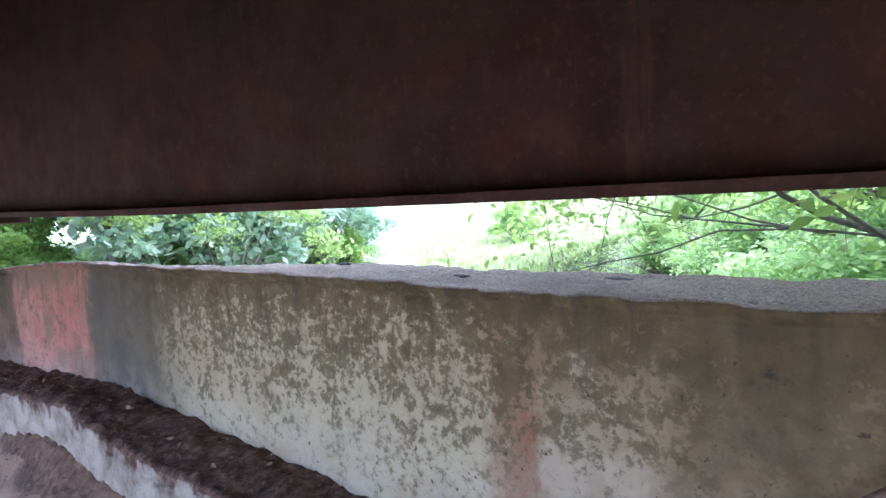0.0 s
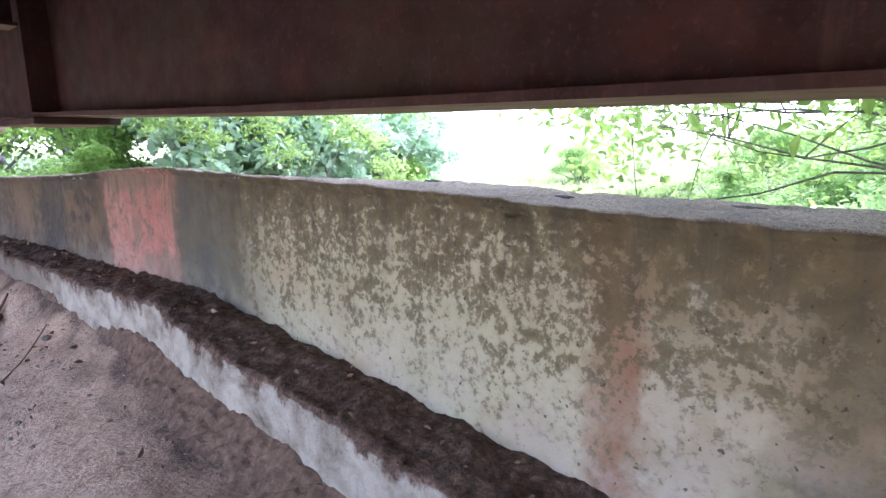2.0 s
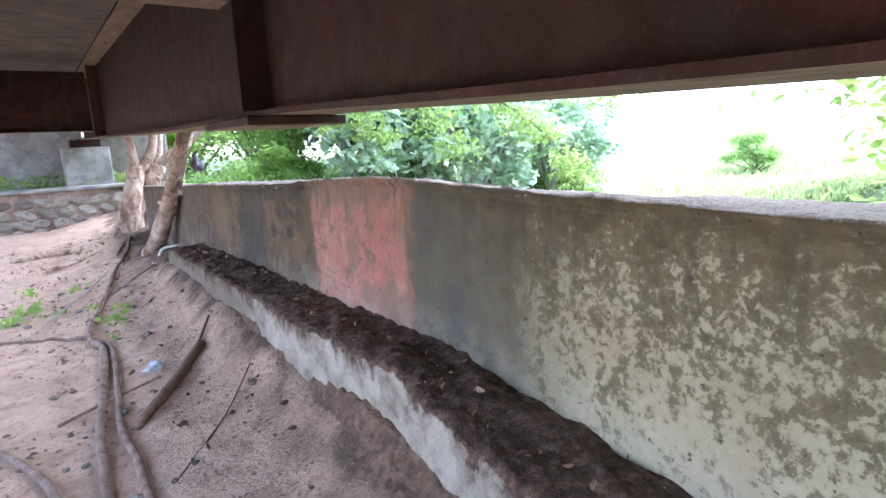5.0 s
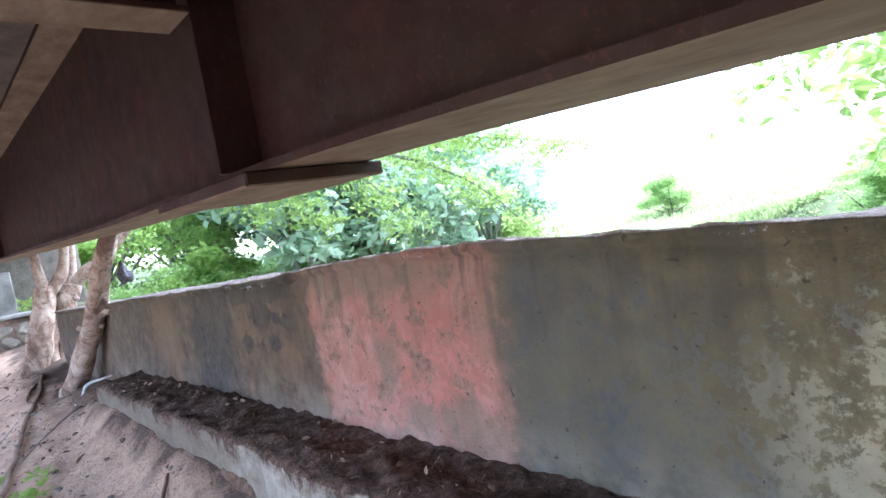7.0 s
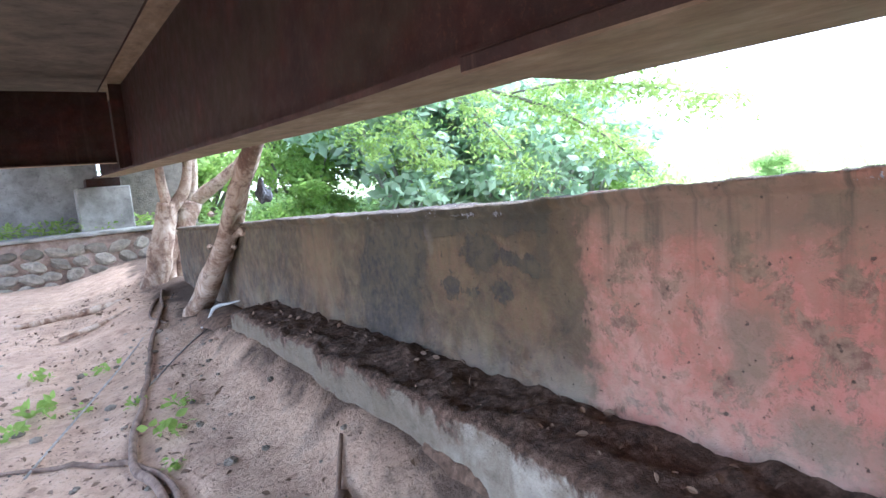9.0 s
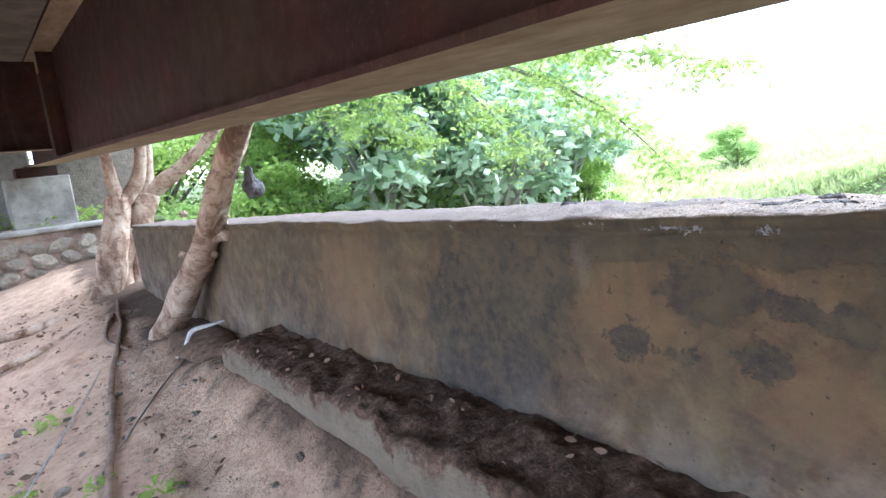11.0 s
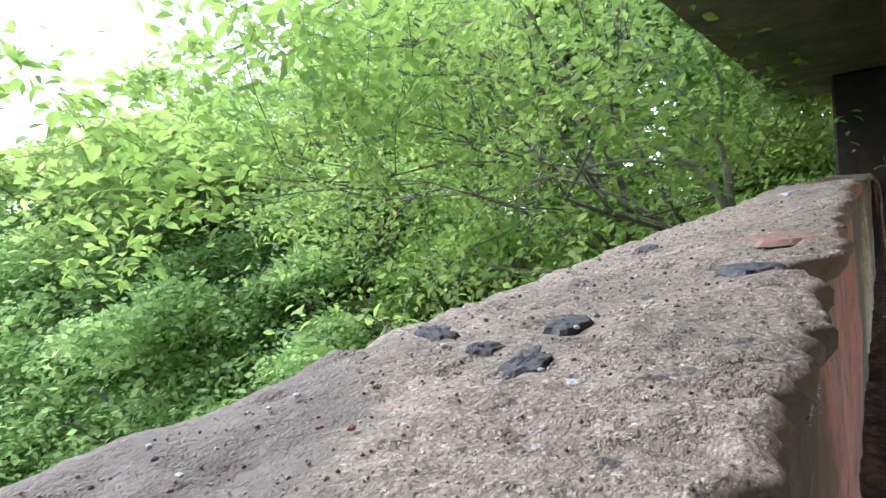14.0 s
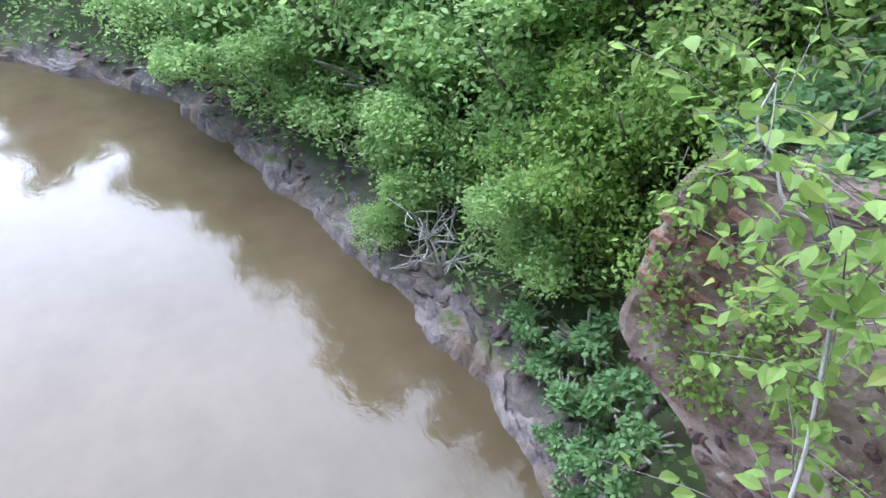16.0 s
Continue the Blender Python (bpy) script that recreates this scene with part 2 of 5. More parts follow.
    sand = w.mix(w.ramp(w.calc("SUBTRACT", overlay, 6.0), [(0.66, 0.0), (0.74, 0.85)]), sand, w.mix(w.noise(120, 3), (0.08, 0.066, 0.056), (0.22, 0.185, 0.16)))
    base = w.mix(flat, base, sand)
    grain = w.calc("ADD", w.calc("MULTIPLY", w.noise(110, 4, 0.7), 0.6), w.calc("MULTIPLY", w.noise(14, 5), 1.0))
    grain = w.calc("SUBTRACT", grain, w.calc("MULTIPLY", w.calc("MULTIPLY", pebble, flat), 0.12))
    w.bump(w.calc("SUBTRACT", grain, w.calc("ADD", w.calc("MULTIPLY", speck, 0.25), w.calc("ADD", w.calc("MULTIPLY", pits, 0.8), w.calc("MULTIPLY", lost, 0.6)))), 0.65, 0.012)
    return w.done(base)


def ledge_paint():
    """Whitewashed ledge with dark soil and leaf mould on top."""
    w = Mat("ledge_plaster", 0.95)
    face = w.ramp(w.noise(6, 6, 0.65, warp=0.4), [(0.30, (0.10, 0.082, 0.06)), (0.42, (0.28, 0.24, 0.185)), (0.58, (0.45, 0.405, 0.335))])
    x, y, z = w.axes()
    dim = w.ramp(w.calc("DIVIDE", y, 12.0), [(0.48, 0.0), (0.56, 0.85)])
    face = w.mix(dim, face, w.mix(w.noise(9, 5), (0.075, 0.065, 0.05), (0.24, 0.19, 0.13)))
    soil = w.ramp(w.noise(24, 7, 0.7), [(0.32, (0.030, 0.019, 0.013)), (0.5, (0.115, 0.07, 0.047)), (0.68, (0.25, 0.165, 0.12))])
    w.bump(w.calc("ADD", w.noise(38, 6, 0.7), w.noise(9, 4)), 0.8, 0.02)
    edge = w.calc("ADD", w.up(), w.calc("MULTIPLY", w.calc("SUBTRACT", w.noise(8, 7, 0.72, w.scaled(1, 1, 0.75)), 0.5), 1.7))
    return w.done(w.mix(w.ramp(edge, [(0.3, 0.0), (0.5, 1.0)]), face, soil))


def earth():
    w = Mat("trodden_earth", 1.0)
    x, y, z = w.axes()
    dirt = w.ramp(w.noise(7, 8, 0.7), [(0.28, (0.33, 0.21, 0.145)), (0.5, (0.62, 0.435, 0.305)), (0.72, (0.72, 0.55, 0.415))])
    dirt = w.mix(w.ramp(w.noise(1.6, 5, 0.6), [(0.45, 0.0), (0.62, 0.5)]), dirt, (0.44, 0.30, 0.215))
    dirt = w.mix(w.ramp(w.noise(34, 5, 0.72), [(0.56, 0.0), (0.66, 0.7)]), dirt, (0.17, 0.11, 0.078))
    # earth blends to dark brown towards the wall and ledge foot
    wallward = w.calc("ADD", w.calc("DIVIDE", x, 1.0), w.calc("MULTIPLY", w.calc("SUBTRACT", w.noise(3.5, 6, 0.65), 0.5), 0.9))
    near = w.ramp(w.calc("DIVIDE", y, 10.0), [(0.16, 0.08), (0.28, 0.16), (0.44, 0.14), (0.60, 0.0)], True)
    wallward = w.calc("ADD", wallward, near)
    dirt = w.mix(w.ramp(w.calc("ADD", wallward, 1.0), [(0.50, 0.0), (0.70, 0.85)]), dirt, (0.06, 0.038, 0.027))
    far = w.calc("ADD", w.calc("MULTIPLY", x, 0.5), 0.3)
    green = w.ramp(w.noise(0.35, 6, 0.65), [(0.35, (0.045, 0.065, 0.025)), (0.6, (0.085, 0.12, 0.04))])
    meadow = w.calc("MULTIPLY", w.ramp(w.noise(0.05, 5, 0.6), [(0.42, 0.2), (0.58, 0.9)]), w.ramp(w.calc("DIVIDE", x, 60.0), [(0.4, 0.0), (0.55, 1.0)]))
    green = w.mix(w.ramp(w.noise(1.1, 6, 0.7), [(0.48, 0.0), (0.62, 0.8)]), green, (0.10, 0.075, 0.05))
    green = w.mix(meadow, green, (0.42, 0.47, 0.23))
    rock = w.ramp(w.noise(3.5, 8, 0.75, warp=0.8), [(0.32, (0.05, 0.042, 0.042)), (0.48, (0.14, 0.115, 0.105)), (0.66, (0.25, 0.20, 0.165))])
    wet = w.ramp(w.calc("ADD", w.calc("DIVIDE", w.calc("ADD", z, 6.6), 1.6), w.calc("MULTIPLY", w.calc("SUBTRACT", w.noise(1.2, 4), 0.5), 0.7)),
                 [(0.45, 0.0), (0.9, 1.0)])
    outside = w.mix(wet, rock, green)
    w.bump(w.calc("ADD", w.noise(40, 6, 0.7), w.calc("MULTIPLY", w.noise(9, 6, 0.7), 2.0)), 0.8, 0.028)
    return w.done(w.mix(w.ramp(far, [(0.42, 0.0), (0.5, 1.0)]), dirt, outside))


def steel_paint():
    """Red-lead painted plate girder, dirty, with rust and pale runs."""
    w = Mat("red_lead_steel", 0.55)
    base = w.ramp(w.noise(3.0, 6, 0.6), [(0.3, (0.012, 0.004, 0.003)), (0.55, (0.032, 0.008, 0.0055)), (0.75, (0.085, 0.022, 0.013))])
    runs = w.ramp(w.noise(1.0, 5, 0.65, w.scaled(14, 14, 0.9)), [(0.60, 0.0), (0.70, 0.14)])
    base = w.mix(runs, base, (0.26, 0.15, 0.10))
    base = w.mix(w.ramp(w.noise(26, 6, 0.7), [(0.55, 0.0), (0.7, 0.6)]), base, (0.06, 0.025, 0.018))
    base = w.mix(w.ramp(w.noise(1.6, 6, 0.65, w.scaled(1, 1, 1.8)), [(0.44, 0.0), (0.62, 0.75)]), base, (0.034, 0.022, 0.010))
    base = w.mix(w.ramp(w.noise(45, 5, 0.75), [(0.55, 0.0), (0.68, 0.6)]), base, (0.10, 0.035, 0.018))
    under = w.ramp(w.calc("MULTIPLY", w.up(), -1.0), [(0.6, 0.0), (0.8, 1.0)])
    overlay = w.ramp(w.noise(4, 7, 0.7, w.scaled(2.5, 1, 1)), [(0.3, (0.17, 0.12, 0.068)), (0.55, (0.31, 0.235, 0.145)), (0.75, (0.45, 0.36, 0.25))])
    base = w.mix(under, base, overlay)
    w.bump(w.calc("ADD", w.noise(60, 4, 0.7), w.noise(6, 4)), 0.3, 0.006)
    return w.done(base, w.ramp(w.noise(8, 4), [(0.3, 0.65), (0.7, 0.9)]))


def plain(name, dark, light, scale=8.0, rough=0.9, bump=0.5, depth=0.01):
    w = Mat(name, rough)
    c = w.ramp(w.noise(scale, 7, 0.65, warp=0.3), [(0.3, dark), (0.7, light)])
    c = w.mix(w.ramp(w.noise(scale * 5, 4, 0.7), [(0.55, 0.0), (0.72, 0.5)]), c, tuple(v * 0.5 for v in dark))
    w.bump(w.noise(scale * 6, 5, 0.7), bump, depth)
    return w.done(c)


def leafy(name, dark, light, tip, through_light=0.4):
    """Leaf blades: colour from blade to blade, and some light passing through."""
    w = Mat(name, 0.62)
    c = w.ramp(w.island(), [(0.0, dark), (0.55, light), (0.93, light), (1.0, tip)])
    c = w.mix(w.ramp(w.noise(0.9, 3), [(0.35, 0.0), (0.7, 0.55)]), c, dark)
    w.done(c)
    tr = w.t.nodes.new("ShaderNodeBsdfTranslucent")
    w.put(tr.inputs["Color"], w.mix(0.5, c, light))
    mx = w.t.nodes.new("ShaderNodeMixShader")
    mx.inputs[0].default_value = through_light
    w.t.links.new(w.b.outputs[0], mx.inputs[1])
    w.t.links.new(tr.outputs[0], mx.inputs[2])
    w.t.links.new(mx.outputs[0], w.t.nodes["Material Output"].inputs["Surface"])
    return w.m


def river():
    w = Mat("muddy_water", 0.04)
    w.b.inputs["IOR"].default_value = 1.33
    c = w.ramp(w.noise(0.5, 4), [(0.3, (0.075, 0.055, 0.03)), (0.7, (0.105, 0.08, 0.047))])
    w.bump(w.calc("ADD", w.noise(2.2, 4, 0.5, w.scaled(1, 2.2, 1)), w.calc("MULTIPLY", w.noise(9, 3), 0.25)), 0.10, 0.05)
    return w.done(c)


def masonry():
    w = Mat("pink_mortar", 0.95)
    c = w.ramp(w.noise(3, 7, 0.7), [(0.32, (0.09, 0.065, 0.05)), (0.45, (0.22, 0.155, 0.12)), (0.58, (0.35, 0.27, 0.225)), (0.72, (0.46, 0.385, 0.335))])
    w.bump(w.noise(22, 6, 0.7), 0.8, 0.03)
    return w.done(c)


def stone_mat(name, dark, light):
    w = Mat(name, 0.9)
    c = w.ramp(w.single(), [(0.0, dark), (1.0, light)])
    c = w.mix(w.ramp(w.noise(7, 6, 0.7), [(0.4, 0.0), (0.7, 0.75)]), c, tuple(v * 0.5 for v in dark))
    w.bump(w.calc("ADD", w.noise(25, 5, 0.7), w.noise(7, 5, 0.7)), 0.9, 0.03)
    return w.done(c)


def bedrock():
    """Bedded grey-violet rock with brown soil stains and moss on top."""
    w = Mat("bedrock", 0.85)
    c = w.ramp(w.noise(3.4, 8, 0.72, warp=0.3), [(0.30, (0.07, 0.06, 0.062)), (0.46, (0.17, 0.143, 0.137)), (0.62, (0.29, 0.24, 0.215))])
    c = w.mix(w.ramp(w.noise(0.9, 5), [(0.5, 0.0), (0.6, 0.8)]), c, w.mix(w.noise(8, 5), (0.11, 0.08, 0.05), (0.24, 0.175, 0.12)))
    x, y, z = w.axes()
    moss = w.calc("MULTIPLY", w.ramp(w.noise(0.7, 6, 0.6, w.scaled(1, 1.4, 1)), [(0.52, 0.0), (0.58, 0.9)]), w.ramp(w.calc("ADD", z, 6.0), [(0.22, 0.0), (0.4, 1.0)]))
    c = w.mix(moss, c, w.mix(w.noise(14, 5), (0.05, 0.08, 0.012), (0.14, 0.16, 0.03)))
    w.bump(w.calc("ADD", w.noise(18, 6, 0.7), w.noise(5, 6, 0.7)), 0.9, 0.05)
    return w.done(c)


def grains():
    w = Mat("sand_grains", 0.9)
    return w.done(w.ramp(w.island(), [(0.0, (0.05, 0.045, 0.04)), (0.3, (0.20, 0.165, 0.135)), (0.7, (0.36, 0.30, 0.25)), (1.0, (0.62, 0.57, 0.51))]))


def peeling_bark():
    """Smooth cream bark that flakes off over red-brown, darker in the hollows."""
    w = Mat("pale_bark", 0.85)
    c = w.ramp(w.noise(3.2, 8, 0.7, w.scaled(1.6, 1.6, 0.8), 0.5), [(0.36, (0.13, 0.075, 0.05)), (0.45, (0.27, 0.175, 0.12)), (0.52, (0.44, 0.33, 0.245)), (0.64, (0.58, 0.49, 0.40))])
    c = w.mix(w.ramp(w.noise(12, 6, 0.72, w.scaled(1, 1, 1.8), 0.3), [(0.54, 0.0), (0.62, 0.7)]), c, (0.14, 0.085, 0.06))
    c = w.mix(w.ramp(w.noise(34, 4, 0.7), [(0.58, 0.0), (0.68, 0.5)]), c, (0.62, 0.55, 0.47))
    w.bump(w.calc("ADD", w.noise(12, 6, 0.72, w.scaled(1, 1, 1.8), 0.3), w.noise(40, 5, 0.7)), 0.8, 0.02)
    return w.done(c)


WALL, LEDGE, EARTH, STEEL, WATER, MORTAR = wall_paint(), ledge_paint(), earth(), steel_paint(), river(), masonry()
CONCRETE = plain("stained_concrete", (0.16, 0.155, 0.14), (0.40, 0.39, 0.36), 3)
# near-black concrete, used only on the abutment at the bridge end
DARK_CONCRETE = plain("near_black_concrete", (0.012, 0.010, 0.009), (0.05, 0.042, 0.033), 3)
DECK = plain("sooty_concrete", (0.10, 0.088, 0.068), (0.26, 0.22, 0.165), 3)
BARK = peeling_bark()
BARK_PALE = plain("pale_grey_bark", (0.16, 0.145, 0.115), (0.44, 0.42, 0.36), 8, depth=0.02)
BARK_GREY = plain("grey_bark", (0.085, 0.075, 0.06), (0.27, 0.25, 0.20), 9, depth=0.02)
ROOT = plain("root_bark", (0.11, 0.07, 0.05), (0.36, 0.26, 0.20), 14)
DEADWOOD = plain("dead_wood", (0.15, 0.09, 0.06), (0.34, 0.23, 0.17), 16)
TWIG = plain("bleached_twig", (0.27, 0.25, 0.22), (0.50, 0.48, 0.44), 20)
BLACK_LUMP = plain("tarry_lump", (0.035, 0.034, 0.036), (0.16, 0.155, 0.165), 60)
ORANGE = plain("orange_stone", (0.27, 0.155, 0.105), (0.38, 0.24, 0.175), 18)
LIME = plain("lime_crust", (0.12, 0.13, 0.15), (0.62, 0.63, 0.66), 40)
PLASTIC = plain("pale_plastic", (0.50, 0.56, 0.60), (0.75, 0.80, 0.83), 14, 0.4)
CLOTH = plain("white_rag", (0.45, 0.45, 0.44), (0.78, 0.77, 0.75), 18)
STONE = stone_mat("field_stone", (0.17, 0.145, 0.115), (0.42, 0.37, 0.30))
SHELF = bedrock()
BRICK = stone_mat("old_brick", (0.26, 0.12, 0.085), (0.42, 0.23, 0.17))
STONE_DARK = stone_mat("river_stone", (0.075, 0.06, 0.065), (0.30, 0.17, 0.14))
ROCK = stone_mat("bank_rock", (0.11, 0.085, 0.085), (0.27, 0.20, 0.165))
LEAF_NEAR = leafy("broad_leaf", (0.19, 0.30, 0.065), (0.35, 0.50, 0.125), (0.52, 0.52, 0.15), 0.6)
LEAF_FAR = leafy("tree_leaf", (0.25, 0.39, 0.115), (0.42, 0.58, 0.215), (0.54, 0.61, 0.24), 0.6)
LEAF_DEEP_SHADED = leafy("deep_green_shaded_leaf", (0.10, 0.20, 0.07), (0.22, 0.36, 0.13), (0.34, 0.44, 0.16), 0.4)
LEAF_PALE = leafy("pale_leaf", (0.38, 0.52, 0.35), (0.58, 0.70, 0.53), (0.72, 0.80, 0.66), 0.65)
LEAF_YELLOW = leafy("yellowish_leaf", (0.25, 0.38, 0.10), (0.42, 0.54, 0.17), (0.58, 0.58, 0.22), 0.62)
GRASS = leafy("field_grass", (0.30, 0.37, 0.15), (0.47, 0.53, 0.25), (0.62, 0.61, 0.34), 0.45)
GRIT = grains()
SOIL = plain("dark_soil", (0.05, 0.030, 0.020), (0.24, 0.155, 0.105), 20, 1.0)
LITTER = leafy("dry_leaf", (0.10, 0.06, 0.04), (0.26, 0.17, 0.11), (0.40, 0.30, 0.22), 0.05)


# ---- mesh helpers ----
def mesh_of(name, verts, faces, mat, smooth=False):
    me = bpy.data.meshes.new(name)
    me.from_pydata([tuple(v) for v in verts], [], [tuple(f) for f in faces])
    me.materials.append(mat)
    if smooth:
        me.shade_smooth()
    return me


def under(ob, parent):
    ob.parent = parent
    return ob


def part(name, me, parent, label=""):
    ob = under(new(name, me), parent)
    return tagged(ob, label) if label else ob


def holder(name, place=(0, 0, 0)):
    ob = new(name)
    ob.empty_display_size = 0.1
    ob.matrix_basis = Matrix.Translation(place)
    return ob


def block(name, lo, hi, mat, bevel=0.006):
    bm = bmesh.new()
    bmesh.ops.create_cube(bm, size=1)
    for v in bm.verts:
        v.co = Vector([lo[i] + (hi[i] - lo[i]) * (v.co[i] + 0.5) for i in range(3)])
    if bevel:
        bmesh.ops.bevel(bm, geom=bm.edges[:], offset=bevel, segments=1, affect="EDGES")
    me = bpy.data.meshes.new(name)
    bm.to_mesh(me)
    bm.free()
    me.materials.append(mat)
    return me


def tube_data(points, radii, sides=8, wob=0.0, seed=0):
    """Vertices and faces of a tube along points, closed at the ends."""
    pts = [Vector(p) for p in points]
    verts, faces = [], []
    for i, p in enumerate(pts):
        d = (pts[min(i + 1, len(pts) - 1)] - pts[max(i - 1, 0)]).normalized()
        u = d.cross(Vector((0.31, 0.17, 0.93)))
        if u.length < 0.1:
            u = d.cross(Vector((1, 0, 0)))
        u.normalize()
        v = d.cross(u)
        for k in range(sides):
            a = 2 * math.pi * k / sides
            q = u * math.cos(a) + v * math.sin(a)
            r = radii[i] * (1 + wob * noise.noise((p + q * 0.3) * 4 + Vector((seed, 0, 0))))
            verts.append(p + q * r)
    for i in range(len(pts) - 1):
        for k in range(sides):
            a, b = i * sides + k, i * sides + (k + 1) % sides
            faces.append((a, b, b + sides, a + sides))
    n = len(pts)
    faces.append(tuple(range(sides - 1, -1, -1)))
    faces.append(tuple(range((n - 1) * sides, n * sides)))
    return verts, faces


def tubes(name, lines, mat, sides=8, wob=0.25):
    verts, faces = [], []
    for n, (pts, radii) in enumerate(lines):
        v, f = tube_data(pts, radii, sides, wob, n * 3.7)
        faces += [tuple(i + len(verts) for i in q) for q in f]
        verts += v
    return mesh_of(name, verts, faces, mat, True)


def smooth_line(pts, steps=6):
    """A Catmull-Rom line through pts."""
    p = [Vector(pts[0])] + [Vector(q) for q in pts] + [Vector(pts[-1])]
    out = []
    for i in range(1, len(p) - 2):
        for s in range(steps):
            t = s / steps
            out.append(0.5 * (2 * p[i] + (p[i + 1] - p[i - 1]) * t + (2 * p[i - 1] - 5 * p[i] + 4 * p[i + 1] - p[i + 2]) * t * t
                              + (3 * p[i] - p[i - 1] - 3 * p[i + 1] + p[i + 2]) * t ** 3))
    out.append(p[-2])
    return out


def taper(n, a, b):
    return [a + (b - a) * i / max(1, n - 1) for i in range(n)]


def lump(name, size, mat, seed, rough=0.35, sub=2):
    """A rough stone or clod about the origin."""
    bm = bmesh.new()
    bmesh.ops.create_icosphere(bm, subdivisions=sub, radius=0.5)
    for v in bm.verts:
        k = 1 + rough * noise.noise(v.co * 2.3 + Vector((seed * 1.7, seed, 0)))
        v.co = Vector((v.co.x * size[0], v.co.y * size[1], v.co.z * size[2])) * k
    me = bpy.data.meshes.new(name)
    bm.to_mesh(me)
    bm.free()
    me.materials.append(mat)
    return me


def blades(name, centres, sizes, mat, rng, droop=0.35, width=0.5, fold=True):
    """Leaf blades at the given places: pointed, folded along the rib."""
    n = len(centres)
    c = np.asarray(centres, float)
    s = np.asarray(sizes, float)[:, None]
    d = rng.normal(size=(n, 3))
    d[:, 2] = d[:, 2] * 0.5 - droop
    d /= np.linalg.norm(d, axis=1)[:, None]
    r = rng.normal(size=(n, 3))
    r[:, 2] += 1.4
    side = np.cross(d, r)
    side /= np.linalg.norm(side, axis=1)[:, None] + 1e-9
    nor = np.cross(side, d)
    if fold:
        edge = lambda along, out, lift: c + d * s * along + side * s * width * out + nor * s * lift
        v = np.stack([c, edge(0.22, 0.36, 0.05), edge(0.48, 0.5, 0.07), edge(0.76, 0.30, 0.0), c + d * s - nor * s * 0.12,
                      edge(0.76, -0.30, 0.0), edge(0.48, -0.5, 0.07), edge(0.22, -0.36, 0.05), c + d * s * 0.5], 1).reshape(-1, 3)
        i = np.arange(n)[:, None] * 9
        f = np.concatenate([i + np.array([q]) for q in ((0, 1, 2, 8), (8, 2, 3, 4), (0, 8, 6, 7), (8, 4, 5, 6))])
    else:
        v = np.stack([c, c + d * s * 0.5 + side * s * width * 0.5, c + d * s, c + d * s * 0.5 - side * s * width * 0.5], 1).reshape(-1, 3)
        f = np.arange(n)[:, None] * 4 + np.array([[0, 1, 2, 3]])
    me = bpy.data.meshes.new(name)
    me.from_pydata(v.tolist(), [], f.tolist())
    me.materials.append(mat)
    return me


# ---- profile of the parapet along its length ----
Y_KEYS = (-2.4, 1.2, 2.4, 3.2, 3.9, 4.4, 4.8, 5.1, 5.7, 6.2, 6.8, 7.4, 7.9, 8.7, 9.5, 13.5)
TOP_KEYS = (1.17, 1.197, 1.222, 1.243, 1.256, 1.266, 1.277, 1.274, 1.246, 1.207, 1.178, 1.155, 1.134, 1.11, 1.066, 0.90)
LEDGE_Y = (-1.0, 2.0, 3.0, 3.5, 3.9, 4.45, 5.05, 5.5, 6.2, 6.9, 7.5, 8.4, 9.0, 12.0)
LEDGE_Z = (0.10, 0.33, 0.43, 0.485, 0.52, 0.59, 0.577, 0.56, 0.542, 0.54, 0.522, 0.49, 0.477, 0.40)
THICK = 0.40


def wall_top(y):
    return float(np.interp(y, Y_KEYS, TOP_KEYS))


def coping_fall(y):
    """How far the coping's river edge lies below its inner edge."""
    return float(np.interp(y, (1.0, 3.0, 4.2, 5.0, 5.7, 6.2, 6.8, 9.0), (-0.018, 0.0, 0.055, 0.075, 0.05, 0.014, 0.0, 0.0)))


def coping_z(x, y):
    return wall_top(y) - coping_fall(y) * min(1.0, max(0.0, x / THICK)) - (0.009 if y < 2.4 else 0.0)


def ledge_top(y):
    return float(np.interp(y, LEDGE_Y, LEDGE_Z))


def flange_z(y):
    return 1.436 + 0.0205 * y + 0.026 * math.exp(-((y - 4.9) / 1.2) ** 2)


WATER_Z = -6.0
BANK_X = (0.0, 3.0, 4.4, 7.0, 10.0, 14.7, 17.4, 22.0, 30.0, 60.0)
BANK_Y = (3.2, 2.8, 2.6, 2.75, 3.05, 3.95, 4.45, 8.0, 16.0, 60.0)


def step(a, b, v):
    t = min(1.0, max(0.0, (v - a) / (b - a)))
    return t * t * (3 - 2 * t)


def inside_ground(x, y):
    base = float(np.interp(x, (-30, -3, -1.3, -0.88, -0.67, -0.52, -0.34, 0.0), (0.3, 0.02, -0.05, 0.055, 0.10, 0.155, 0.31, 0.34)))
    if x > -0.8:
        base -= 0.26 * (1 - step(1.8, 4.8, y)) * step(-0.8, -0.35, x)
        base += 0.06 * step(5.5, 7.0, y) * (1 - step(8.5, 9.5, y)) * step(-0.7, -0.35, x)
        base -= 0.12 * step(9.0, 9.8, y) * step(-0.6, -0.3, x)
    bumpy = 0.035 * noise.noise(Vector((x * 1.7, y * 1.7, 0))) + 0.018 * noise.noise(Vector((x * 6, y * 6, 3))) + 0.008 * noise.noise(Vector((x * 17, y * 17, 5)))
    return base + bumpy + 0.1 * step(11, 16, y)


